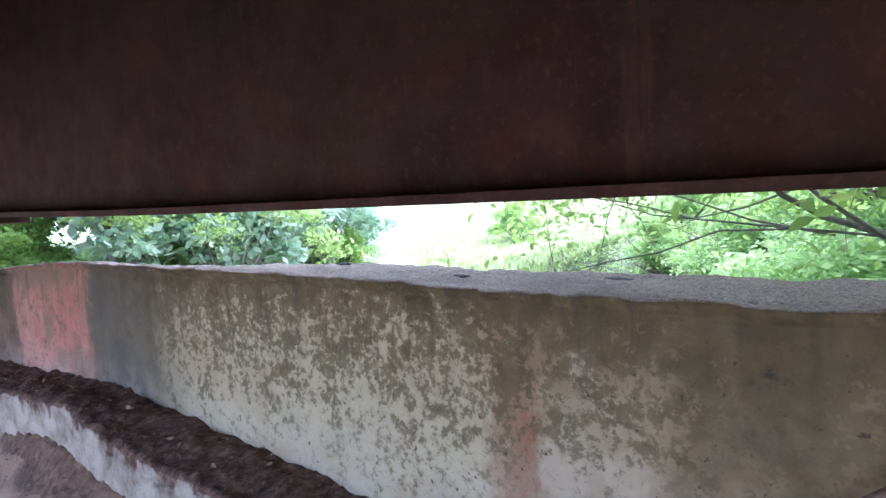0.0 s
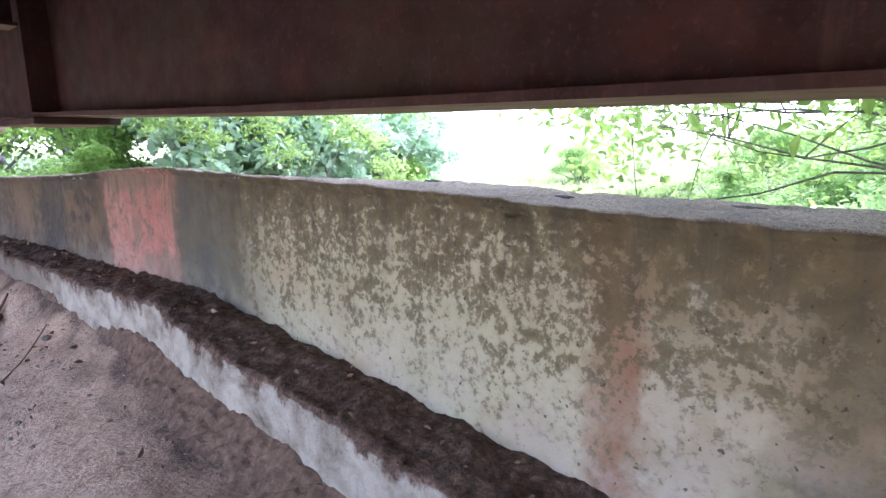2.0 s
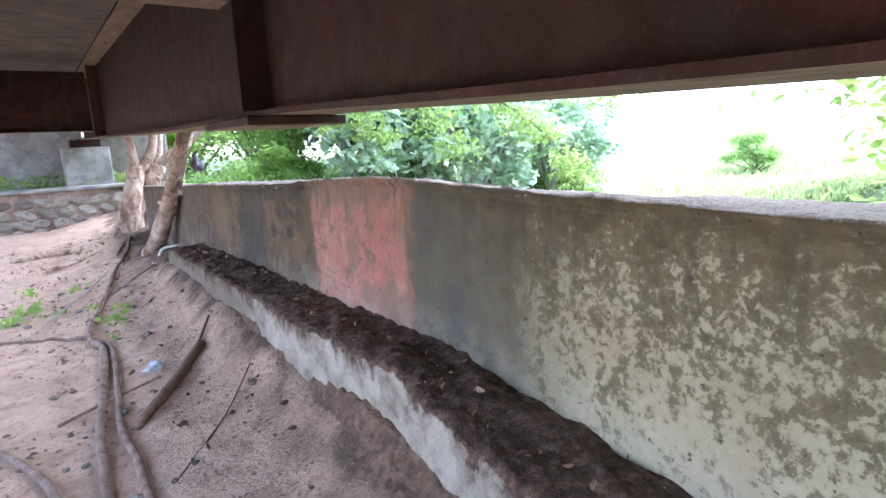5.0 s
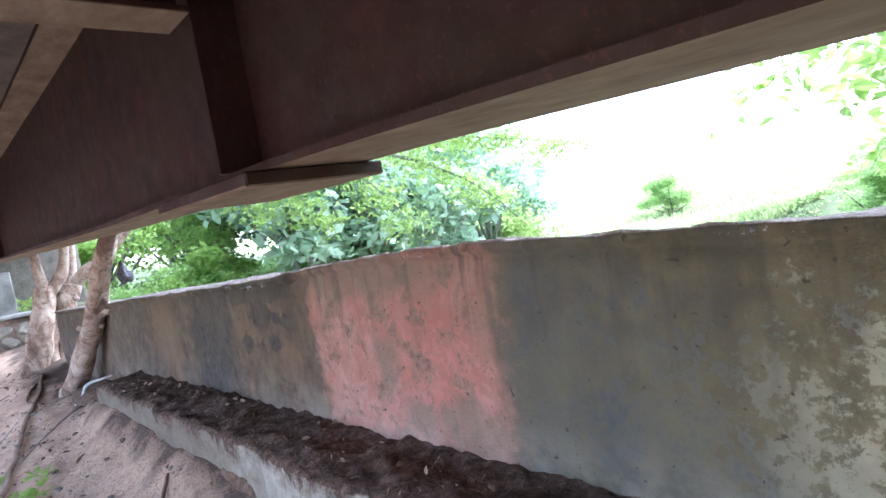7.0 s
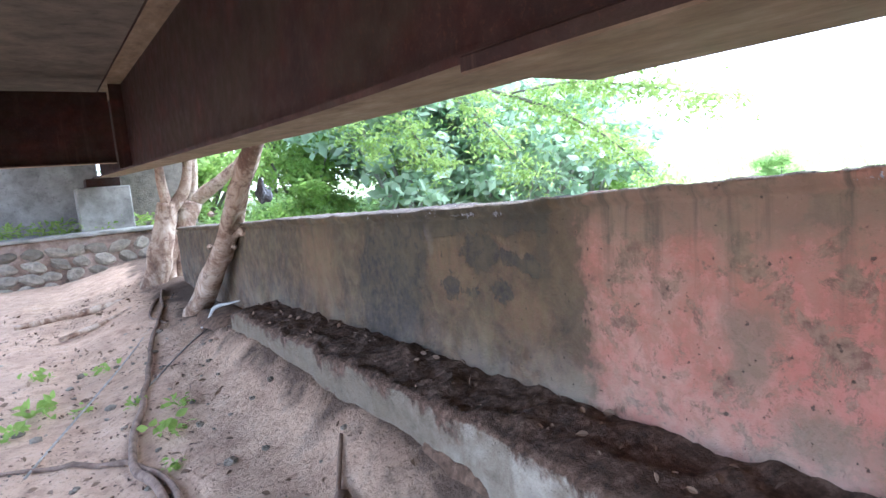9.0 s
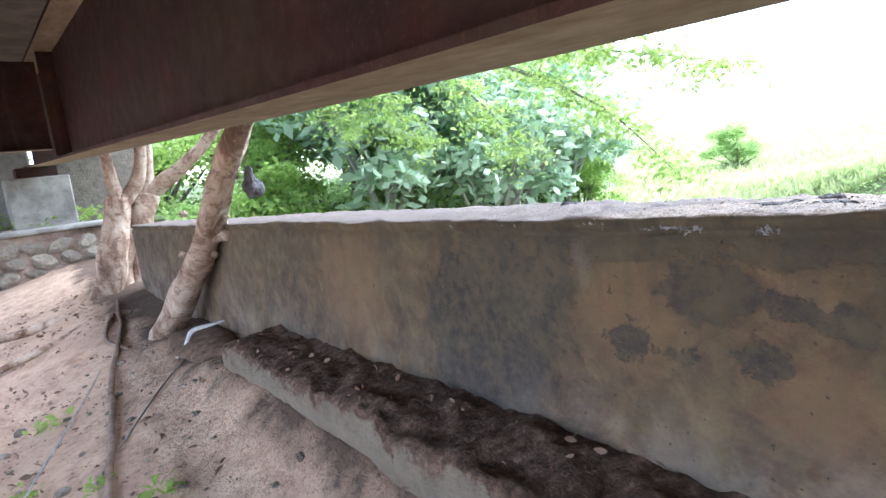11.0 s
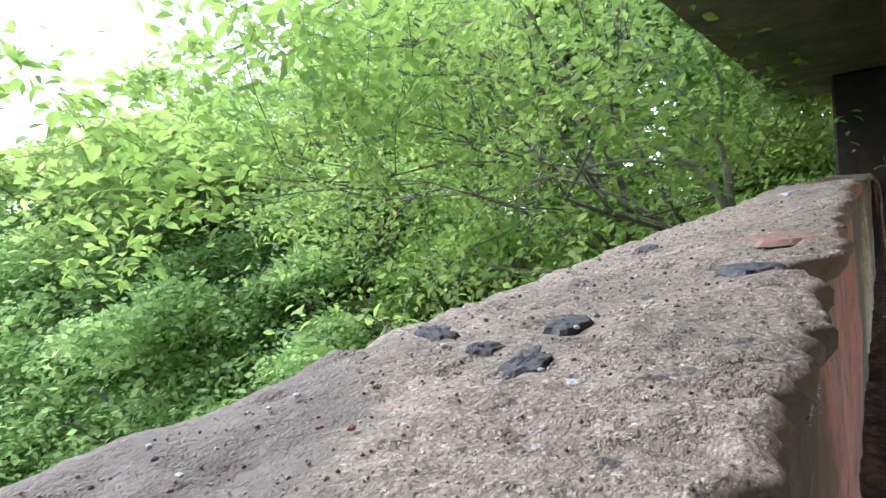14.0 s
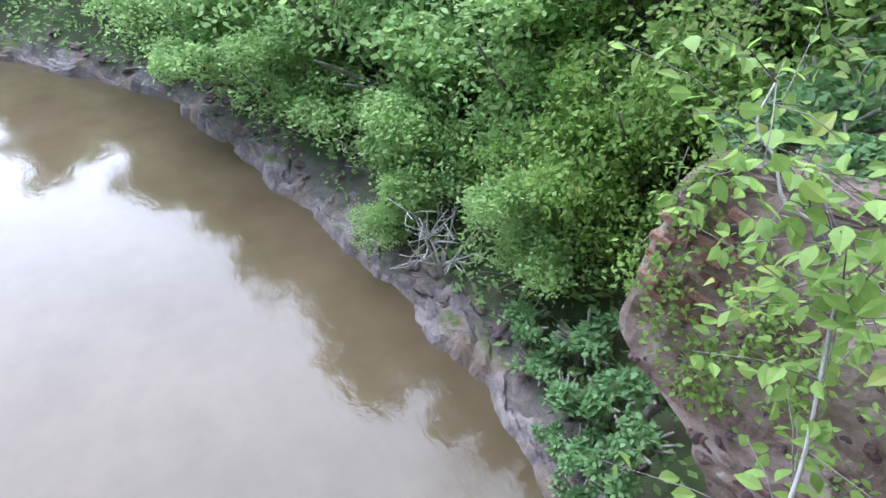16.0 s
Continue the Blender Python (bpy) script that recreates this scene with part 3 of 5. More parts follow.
def land(x, y):
    """Height of the ground anywhere."""
    if x < 0.18:
        return inside_ground(x, y)
    right = float(np.interp(x, BANK_X, BANK_Y))
    left = right + 9.5 + 0.05 * x
    bumpy = 0.5 * noise.noise(Vector((x * 0.35, y * 0.35, 0))) + 0.2 * noise.noise(Vector((x * 1.3, y * 1.3, 2)))
    if y < right:
        h = WATER_Z - 0.06 + 5.8 * step(-0.9, 7.5, right - y) + bumpy * step(0.3, 2, right - y)
    elif y > left:
        h = WATER_Z - 0.5 + 6.4 * step(-0.3, 8.0, y - left) + bumpy
    else:
        h = WATER_Z - 0.5 - 0.5 * step(0, 2, min(y - right, left - y))
    far = step(26, 44, x)
    plain_z = -3.4 + 0.032 * (x - 30) + 0.9 * noise.noise(Vector((x * 0.03, y * 0.03, 0)))
    plain_z = min(plain_z, 2.5 + 0.004 * x)
    return h + (plain_z - h) * far


def spread(a, b, fine_a, fine_b, fine, growth=1.22):
    """Coordinates from a to b, close together between fine_a and fine_b."""
    mid = list(np.arange(fine_a, fine_b, fine))
    lo, v, g = [], fine_a, fine
    while v > a:
        g *= growth
        v -= g
        lo.append(v)
    hi, v, g = [], mid[-1], fine
    while v < b:
        g *= growth
        v += g
        hi.append(v)
    return lo[::-1] + mid + hi


gx = spread(-400, 0.0, -2.6, 0.14, 0.05, 1.25)[:]
gx = [v for v in gx if v < 0.16] + [0.165, 0.2] + list(np.arange(0.7, 30, 0.6)) + [v for v in spread(30, 900, 30, 34, 1.2, 1.12) if v >= 30]
gy = spread(-700, 900, 1.0, 14.0, 0.06, 1.13)
gverts = [(x, y, land(x, y)) for y in gy for x in gx]
nx = len(gx)
gfaces = [(j * nx + i, j * nx + i + 1, (j + 1) * nx + i + 1, (j + 1) * nx + i) for j in range(len(gy) - 1) for i in range(nx - 1)]
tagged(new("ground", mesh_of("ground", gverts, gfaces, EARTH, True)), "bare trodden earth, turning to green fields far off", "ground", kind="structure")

tagged(new("water", mesh_of("water", [(0.25, -400, WATER_Z), (400, -400, WATER_Z), (400, 500, WATER_Z), (0.25, 500, WATER_Z)], [(0, 1, 2, 3)], WATER)),
       "calm muddy brown river reflecting a white sky", "river", kind="structure")


# ---- parapet wall ----
def lip_x(y):
    """How far the coping's broken lip hangs over the wall's inner face."""
    rag = 0.020 * noise.noise(Vector((3, y * 5, 0))) + 0.014 * noise.noise(Vector((9, y * 17, 0))) + 0.009 * noise.noise(Vector((1, y * 45, 0)))
    chip = max(0.0, noise.noise(Vector((5, y * 6.1, 7))) - 0.12) * 0.07 + max(0.0, noise.noise(Vector((5, y * 21, 3))) - 0.2) * 0.06
    return -0.024 + rag + chip + 0.010 * noise.noise(Vector((2, y * 90, 0)))


def parapet():
    ys = list(np.arange(-2.35, 4.6, 0.03)) + list(np.arange(4.6, 7.2, 0.012)) + list(np.arange(7.2, 12.6, 0.035))
    verts, faces, rings = [], [], 0
    for y in ys:
        t = wall_top(y)
        ring = []
        low = -0.35
        for k in range(26):                                   # inner face, upwards
            z = low + (t - 0.052 - (0.009 if y < 2.4 else 0.0) - low) * k / 25
            p = Vector((0, y, z))
            dx = 0.016 * noise.noise(p * 2.2) + 0.007 * noise.noise(p * 9) + 0.003 * noise.noise(p * 28)
            ring.append((dx - 0.002, y, z))
        lip = lip_x(y)
        under = 0.012 * noise.noise(Vector((7, y * 9, 2)))
        h = coping_z(0, y)
        ring.append((max(0.004, lip + 0.022), y, h - 0.044 + under))
        ring.append((lip + 0.012, y, h - 0.034 + under * 0.7))
        ring.append((lip + 0.001, y, h - 0.020 + under * 0.3))
        ring.append((lip + 0.004 * noise.noise(Vector((y * 60, 3, 0))), y, h - 0.008))
        ring.append((lip + 0.004, y, h - 0.003))
        for k in range(30):                                   # coping, outwards
            f = k / 29
            x = lip + 0.010 + (THICK - 0.03 - lip - 0.010) * f
            p = Vector((x, y, 1))
            pit = max(0.0, noise.noise(p * 26 + Vector((0, 0, 4))) - 0.3)
            z = coping_z(x, y) + 0.010 * noise.noise(p * 5) + 0.007 * noise.noise(p * 15) + 0.003 * noise.noise(p * 60) - 0.03 * pit
            ring.append((x, y, z))
        t = coping_z(THICK, y)
        rag2 = 0.045 * noise.noise(Vector((13, y * 3, 0))) + 0.022 * noise.noise(Vector((19, y * 14, 0)))
        ring.append((THICK - 0.018 + rag2, y, t - 0.012))
        ring.append((THICK + rag2 * 0.8, y, t - 0.05))
        for k in range(22):                                   # river face, downwards
            z = t - 0.07 - (t + 6.6) * (k / 21) ** 3
            p = Vector((4, y, z))
            ring.append((THICK + rag2 * 0.8 * max(0.0, 1 - k / 7) + 0.05 * noise.noise(p * 1.7) + 0.03 * noise.noise(p * 5.5) + 0.012 * noise.noise(p * 16), y, z))
        verts += ring
        rings += 1
    n = len(ring)
    for j in range(rings - 1):
        for i in range(n - 1):
            a = j * n + i
            faces.append((a, a + n, a + n + 1, a + 1))
        faces.append((j * n + n - 1, (j + 1) * n + n - 1, (j + 1) * n, j * n))
    faces.append(tuple(range(n)))
    faces.append(tuple(range((rings - 1) * n + n - 1, (rings - 1) * n - 1, -1)))
    return mesh_of("wall_parapet", verts, faces, WALL, True)


tagged(new("wall_parapet", parapet()), "thick old plastered parapet wall, mouldy cream, salmon and brown", "wall", kind="structure")


def ledge():
    ys = list(np.arange(-2.3, 9.25, 0.022))
    verts, faces = [], []
    for y in ys:
        t = ledge_top(y)
        ring = []
        drop = 0.12 * step(8.9, 9.25, y)
        out = -0.335 + 0.03 * noise.noise(Vector((0, y * 1.2, 0))) + 0.12 * step(8.95, 9.25, y)
        for k in range(8):
            z = -0.25 + (t - 0.03 + 0.25) * k / 7
            ring.append((out + 0.012 * noise.noise(Vector((1, y * 5, z * 5))) + 0.006 * noise.noise(Vector((1, y * 16, z * 16))) - 0.02 * (1 - k / 7), y, z - drop * k / 7))
        for k in range(17):
            x = out + 0.02 + (0.03 - out) * k / 16
            ring.append((x, y, t - drop - 0.012 * (1 - k / 16) ** 3 + 0.026 * noise.noise(Vector((x * 6, y * 6, 4))) + 0.018 * noise.noise(Vector((x * 15, y * 15, 2))) + 0.008 * noise.noise(Vector((x * 38, y * 38, 2)))))
        verts += ring
    n = len(ring)
    for j in range(len(ys) - 1):
        for i in range(n - 1):
            a = j * n + i
            faces.append((a, a + n, a + n + 1, a + 1))
    faces.append(tuple(range((len(ys) - 1) * n + n - 1, (len(ys) - 1) * n - 1, -1)))
    return mesh_of("masonry_ledge", verts, faces, LEDGE, True)


tagged(new("masonry_ledge", ledge()), "low whitewashed ledge covered in dark soil along the wall foot", "ledge", kind="structure")

# ---- bridge steelwork over the path ----
GIRDER_A, GIRDER_B = -2.2, 17.4


def skew(me):
    """Lift a girder part onto the bridge's slope."""
    for v in me.vertices:
        v.co.z += flange_z(v.co.y)
    return me


def long_block(name, lo, hi, mat, cuts=60):
    """A beam along y in many lengths, slightly wavy."""
    ys = np.linspace(lo[1], hi[1], cuts + 1)
    v, f = [], []
    for y in ys:
        w = 0.004 * noise.noise(Vector((lo[0], y * 1.3, 0)))
        v += [(lo[0] + w, y, lo[2]), (hi[0] + w, y, lo[2]), (hi[0] + w, y, hi[2]), (lo[0] + w, y, hi[2])]
    for j in range(cuts):
        for i in range(4):
            a, b = j * 4 + i, j * 4 + (i + 1) % 4
            f.append((a, a + 4, b + 4, b))
    f += [(0, 1, 2, 3), tuple(cuts * 4 + i for i in (3, 2, 1, 0))]
    return mesh_of(name, v, f, mat)


def girder(x_mid, label):
    g = holder("plate_girder", (0, 0, 0))
    part("web", skew(long_block("web", (x_mid - 0.008, GIRDER_A, 0.0215), (x_mid + 0.008, GIRDER_B, 1.05), STEEL)), g)
    part("bottom_flange", skew(long_block("bottom_flange", (x_mid - 0.164, GIRDER_A, 0.0), (x_mid + 0.164, GIRDER_B, 0.022), STEEL)), g, "rusty lower flange, grimy underneath")
    part("top_flange", skew(long_block("top_flange", (x_mid - 0.2, GIRDER_A, 1.05), (x_mid + 0.2, GIRDER_B, 1.08), STEEL)), g)
    for y in (5.28, 12.75):
        for s in (-1, 1):
            lo, hi = sorted((x_mid + s * 0.009, x_mid + s * 0.15))
            part("stiffener", skew(block("stiffener", (lo, y - 0.008, 0.032), (hi, y + 0.008, 1.048), STEEL, 0.002)), g)
    return tagged(g, label, "girder", "bridge girders")


front = girder(-0.367, "dark red painted steel plate girder, low above the parapet")
part("sole_plate", skew(block("sole_plate", (-0.60, 4.94, -0.042), (-0.175, 5.64, -0.003), STEEL, 0.005)), front, "thick plate bolted under the flange")
girder(-2.45, "dark red painted steel plate girder farther under the deck")


def cross_beam(y, low):
    b = holder("cross_beam", (0, 0, 0))
    z = flange_z(y)
    x = 0.0
    part("web", block("web", (x - 2.27, y - 0.007, z + low), (x - 0.54, y + 0.007, z + 0.95), STEEL, 0.002), b)
    part("flange", block("flange", (x - 2.27, y - 0.09, z + low - 0.02), (x - 0.54, y + 0.09, z + low), STEEL, 0.003), b)
    return tagged(b, "red steel cross beam between two bridge girders", "beam", "cross beams")


for y, low in ((5.30, 0.5), (12.75, 0.12)):
    cross_beam(y, low)
tagged(new("ceiling_deck", skew(long_block("ceiling_deck", (-2.75, -5.0, 1.083), (1.06, 18.4, 1.28), DECK))), "sooty concrete bridge deck slab overhead", "deck", kind="structure")

bearing = holder("bearing", (0, 0, 0))
part("pedestal", block("pedestal", (-0.85, 16.6, 0.75), (0.0, 17.6, 1.62), CONCRETE, 0.02), bearing)
part("rocker_plate", block("rocker_plate", (-0.68, 16.7, 1.62), (-0.14, 17.3, flange_z(16.7) - 0.004), STEEL, 0.005), bearing)
tagged(bearing, "dark bridge bearing on a concrete pedestal", "bearing")

# ---- far end: stone retaining wall, abutment ----
def stone_wall():
    w = holder("wall_stone", (0, 0, 0))
    part("core", block("core", (-7.0, 15.85, -0.4), (0.4, 16.3, 0.80), MORTAR, 0.02), w)
    part("coping", block("coping", (-7.02, 15.75, 0.80), (0.42, 16.35, 0.86), CONCRETE, 0.015), w, "pale cement coping")
    rng = random.Random(4)
    shapes = [lump("stone", (0.34, 0.22, 0.22), STONE, k, 0.4) for k in range(6)]
    z, row = 0.02, 0
    while z < 0.75:
        x = -4.6 + 0.15 * (row % 2)
        while x < 0.35:
            ob = part("stone", shapes[rng.randrange(6)], w)
            ob.matrix_basis = pose(x, 15.86, z, rng.uniform(-15, 15), rng.uniform(-25, 25), rng.uniform(-12, 12)) @ Matrix.Diagonal((rng.uniform(0.75, 1.15), 0.75, rng.uniform(0.75, 1.05), 1))
            x += rng.uniform(0.27, 0.36)
        z += 0.19
        row += 1
    return tagged(w, "low rubble stone retaining wall with a cement coping", "wall", kind="structure")


stone_wall()
tagged(new("wall_abutment", block("wall_abutment", (-7.0, 18.42, -0.3), (-0.35, 19.2, 2.88), CONCRETE, 0.03)), "pale stained concrete bridge abutment", "abutment", kind="structure")
tagged(new("wall_wing", block("wall_wing", (-0.3, 17.6, -0.3), (1.3, 18.3, 2.1), STONE, 0.05)), "rubble stone wing wall beside the abutment", "wall", kind="structure")
tagged(new("terrace", block("terrace", (-7.0, 16.3, -0.3), (1.2, 18.4, 0.78), EARTH, 0.05)), "earth terrace behind the stone wall", "ground", kind="structure")
tagged(new("wall_end", block("wall_end", (-3.4, -3.6, -0.4), (0.34, -2.38, 2.46), DARK_CONCRETE, 0.03)), "dark concrete abutment at the bridge end", "abutment", kind="structure")


# ---- trees under and beside the bridge ----
def grow(name, lines, mat, parent=None, sides=10, wob=0.3):
    return tubes(name, [(smooth_line(p, 6), taper(6 * (len(p) - 1) + 1, a, b)) for p, a, b in lines], mat, sides, wob)


fig = holder("fig_tree", (-0.22, 13.0, 0.05))
off = Vector((0.42, -13.0, -0.05))
local = lambda pts: [tuple(Vector(p) + off) for p in pts]
FIG = [
    (local([(-0.55, 13.0, -0.1), (-0.44, 13.0, 0.35), (-0.30, 13.0, 0.85), (-0.2, 13.0, 1.25)]), 0.185, 0.125),
    (local([(-0.12, 13.3, -0.1), (-0.10, 13.25, 0.5), (0.02, 13.2, 0.95), (0.12, 13.2, 1.25)]), 0.20, 0.14),
    (local([(-0.3, 13.1, -0.1), (-0.27, 13.1, 0.4), (-0.12, 13.1, 0.9)]), 0.110, 0.079),
    (local([(-0.2, 13.0, 1.2), (-0.24, 13.0, 1.55), (-0.28, 12.9, 2.3)]), 0.071, 0.048),
    (local([(-0.2, 13.0, 1.15), (0.02, 13.0, 1.4), (0.12, 13.0, 1.8), (0.18, 13.0, 2.6)]), 0.088, 0.055),
    (local([(0.12, 13.2, 1.2), (0.2, 13.2, 1.6), (0.22, 13.1, 2.5)]), 0.088, 0.055),
    (local([(0.12, 13.2, 1.2), (0.5, 13.0, 1.5), (0.85, 12.8, 1.85), (1.3, 12.6, 2.5)]), 0.095, 0.055),
    (local([(-0.5, 13.0, 0.15), (-0.75, 12.75, 0.10), (-1.3, 12.5, 0.08), (-2.0, 12.4, 0.05)]), 0.079, 0.024),
    (local([(-0.5, 13.0, 0.12), (-0.7, 12.5, 0.10), (-1.0, 12.0, 0.05), (-1.6, 11.5, 0.0)]), 0.064, 0.024),
    (local([(-0.3, 12.9, 0.15), (-0.35, 12.5, 0.12), (-0.5, 11.9, 0.06)]), 0.055, 0.024),
]
for n, line in enumerate(FIG):
    name = "trunk" if n < 3 else "limb" if n < 7 else "surface_root"
    part(name, grow(name, [line], BARK, sides=12), fig)
tagged(fig, "multi-stemmed pale barked tree with spreading roots beside the wall", "tree")

lean = holder("leaning_tree", (-0.30, 10.75, 0.1))
off2 = Vector((0.30, -10.75, -0.1))
part("trunk", grow("trunk", [
    ([tuple(Vector(p) + off2) for p in ((-0.34, 10.85, -0.1), (-0.26, 10.6, 0.2), (-0.15, 10.1, 0.65), (-0.09, 9.72, 0.98), (-0.05, 9.4, 1.32), (0.02, 9.1, 1.66), (0.05, 8.6, 2.1), (0.25, 8.3, 2.7))], 0.108, 0.062),
    ([tuple(Vector(p) + off2) for p in ((-0.15, 9.75, 0.95), (-0.02, 9.6, 1.0), (0.0, 9.55, 0.97))], 0.05, 0.03),
], BARK, sides=12, wob=0.45), lean)
for k, (x, y, z) in enumerate(((-0.21, 9.72, 1.16), (-0.19, 10.0, 0.86), (-0.06, 9.72, 0.86), (-0.02, 9.5, 1.12))):
    knot = part("knot", lump("knot", (0.055, 0.06, 0.05), BARK, k, 0.4), lean)
    knot.matrix_basis = Matrix.Translation(Vector((x, y, z)) + off2)
tagged(lean, "leaning pale trunk with knots and flaking bark over the wall", "tree")

scrap = new("black_bag", lump("black_bag", (0.10, 0.10, 0.17), BLACK_LUMP, 8, 0.9, 3))
scrap.matrix_basis = pose(0.129, 9.360, 1.309)
tagged(scrap, "scrap of black plastic caught on the leaning trunk", "litter")

ROOTS = (
    ("long pale surface root snaking over bare earth", 0.028, 0.016, ((-1.30, 4.6), (-1.26, 5.37), (-1.2, 6.35), (-1.09, 7.3), (-1.15, 7.95), (-0.96, 8.9), (-0.72, 10.2), (-0.45, 11.4), (-0.3, 12.4))),
    ("second root running beside a longer one", 0.024, 0.014, ((-1.12, 4.7), (-1.12, 5.3), (-1.12, 6.2), (-1.04, 7.3), (-1.14, 7.9))),
    ("forked root on bare earth", 0.026, 0.012, ((-1.38, 4.8), (-1.46, 5.54), (-1.62, 6.0), (-1.9, 6.6))),
    ("root crossing bare earth", 0.018, 0.008, ((-1.15, 7.95), (-1.54, 8.25), (-2.1, 8.4))),
    ("root beside the tree", 0.02, 0.01, ((-0.42, 11.9), (-0.62, 11.2), (-0.55, 10.6))),
)
for label, r0, r1, pts in ROOTS:
    line = smooth_line([(x, y, inside_ground(x, y) + r0 * 0.55) for x, y in pts], 8)
    line = [Vector((p.x + 0.02 * noise.noise(p * 3), p.y, inside_ground(p.x, p.y) + r0 * 0.55)) for p in line]
    tagged(new("root", tubes("root", [(line, taper(len(line), r0, r1))], ROOT, 8, 0.35)), label, "root", "surface roots")

STICKS = (
    ("broken branch stub lying on earth", 0.026, 0.034, ((-1.07, 5.86), (-0.80, 6.25), (-0.58, 6.58)), DEADWOOD),
    ("thin dead stick across the roots", 0.010, 0.007, ((-1.42, 6.3), (-1.1, 6.42), (-0.86, 6.42)), DEADWOOD),
    ("long thin straight twig on earth", 0.006, 0.004, ((-0.99, 5.2), (-0.70, 5.52), (-0.46, 5.85)), DEADWOOD),
    ("long pale stalk lying on earth", 0.008, 0.005, ((-1.62, 8.2), (-0.9, 10.1), (-0.25, 11.9)), TWIG),
    ("thin bleached vine stem on earth", 0.007, 0.005, ((-1.05, 8.8), (-0.62, 9.45), (-0.25, 9.95)), TWIG),
    ("short dark stick by the ledge", 0.012, 0.008, ((-0.62, 6.55), (-0.45, 6.85)), DEADWOOD),
)
for label, r0, r1, pts, mat in STICKS:
    line = smooth_line([(x, y, inside_ground(x, y) + r0 * 0.8) for x, y in pts], 6)
    tagged(new("stick", tubes("stick", [(line, taper(len(line), r0, r1))], mat, 6, 0.3)), label, "stick", "dead sticks")

bag = new("plastic_bag", lump("plastic_bag", (0.11, 0.09, 0.06), PLASTIC, 3, 0.9, 3))
bag.matrix_basis = pose(-0.88, 6.55, inside_ground(-0.88, 6.55) + 0.025)
tagged(bag, "crumpled pale plastic bag on bare earth", "litter")
rag = new("rag", grow("rag", [([(-0.36, 9.95, 0.16), (-0.3, 9.95, 0.22), (-0.24, 9.92, 0.33), (-0.12, 9.85, 0.36), (-0.04, 9.82, 0.37)], 0.025, 0.006)], CLOTH, sides=8, wob=0.9))
tagged(rag, "dirty white rag caught at the wall foot", "rag")
pile = new("soil_pile", lump("soil_pile", (0.5, 1.4, 0.24), SOIL, 5, 0.55, 4))
pile.matrix_basis = pose(-0.12, 9.9, 0.17)
tagged(pile, "dark heap of soil and leaf mould against the wall", "soil", kind="stuff")

# roots and a vine climbing by the wall near the start
climb = smooth_line([(-0.12, 1.55, 0.44), (-0.09, 1.31, 0.66), (-0.08, 1.08, 0.84), (-0.08, 0.9, 0.99), (-0.07, 0.7, 1.13), (-0.03, 0.45, 1.19)], 6)
tagged(new("root", tubes("root", [(climb, taper(len(climb), 0.011, 0.017))], ROOT, 8, 0.4)), "thick brown root climbing along the wall face", "root", "surface roots")
climb2 = smooth_line([(-0.09, 1.3, 0.50), (-0.07, 1.0, 0.74), (-0.06, 0.7, 0.93), (-0.05, 0.3, 1.10)], 6)
tagged(new("root", tubes("root", [(climb2, taper(len(climb2), 0.007, 0.010))], ROOT, 8, 0.4)), "second brown root climbing along the wall face", "root", "surface roots")
vine = holder("vine", (-0.37, 0.84, 0.0))
vl = smooth_line([(0.03, 0.26, 0.03), (0.06, 0.2, 0.6), (0.091, 0.147, 0.972), (0.143, 0.071, 1.083), (0.214, -0.032, 1.232), (0.25, -0.1, 1.34)], 6)
part("stem", tubes("stem", [(vl, taper(len(vl), 0.0032, 0.0022))], TWIG, 6, 0.2), vine)
rng = np.random.default_rng(3)
part("foliage", blades("foliage", [(0.085, 0.19, 1.13), (0.11, 0.13, 1.02), (0.18, 0.02, 1.17), (0.23, -0.06, 1.27), (0.15, 0.06, 1.09)], [0.09, 0.06, 0.08, 0.10, 0.05], LEAF_NEAR, rng), vine, "bright green leaves")
tagged(vine, "slender green-leaved vine stem rising from the ground", "vine")


# ---- foliage ----
def branch_tree(rng, start, way, length, radius, depth, lines, tips, spread_by=0.7, lift=0.12):
    """Limbs that fork, as tapering lines; tips gathers where leaves grow."""
    pts, p, d = [tuple(start)], Vector(start), Vector(way).normalized()
    n = 4
    for i in range(n):
        d = (d + Vector(rng.normal(size=3)) * 0.16 + Vector((0, 0, lift * 0.4))).normalized()
        p = p + d * (length / n)
        pts.append(tuple(p))
        if depth <= 1:
            tips.append(tuple(p))
    lines.append((pts, radius, radius * 0.55))
    if depth > 0:
        for k in range(3 if depth > 1 else 4):
            d2 = (d + Vector(rng.normal(size=3)) * spread_by + Vector((0, 0, lift))).normalized()
            at = Vector(pts[rng.integers(2, n + 1)])
            branch_tree(rng, at, d2, length * rng.uniform(0.55, 0.8), radius * 0.55, depth - 1, lines, tips, spread_by, lift)


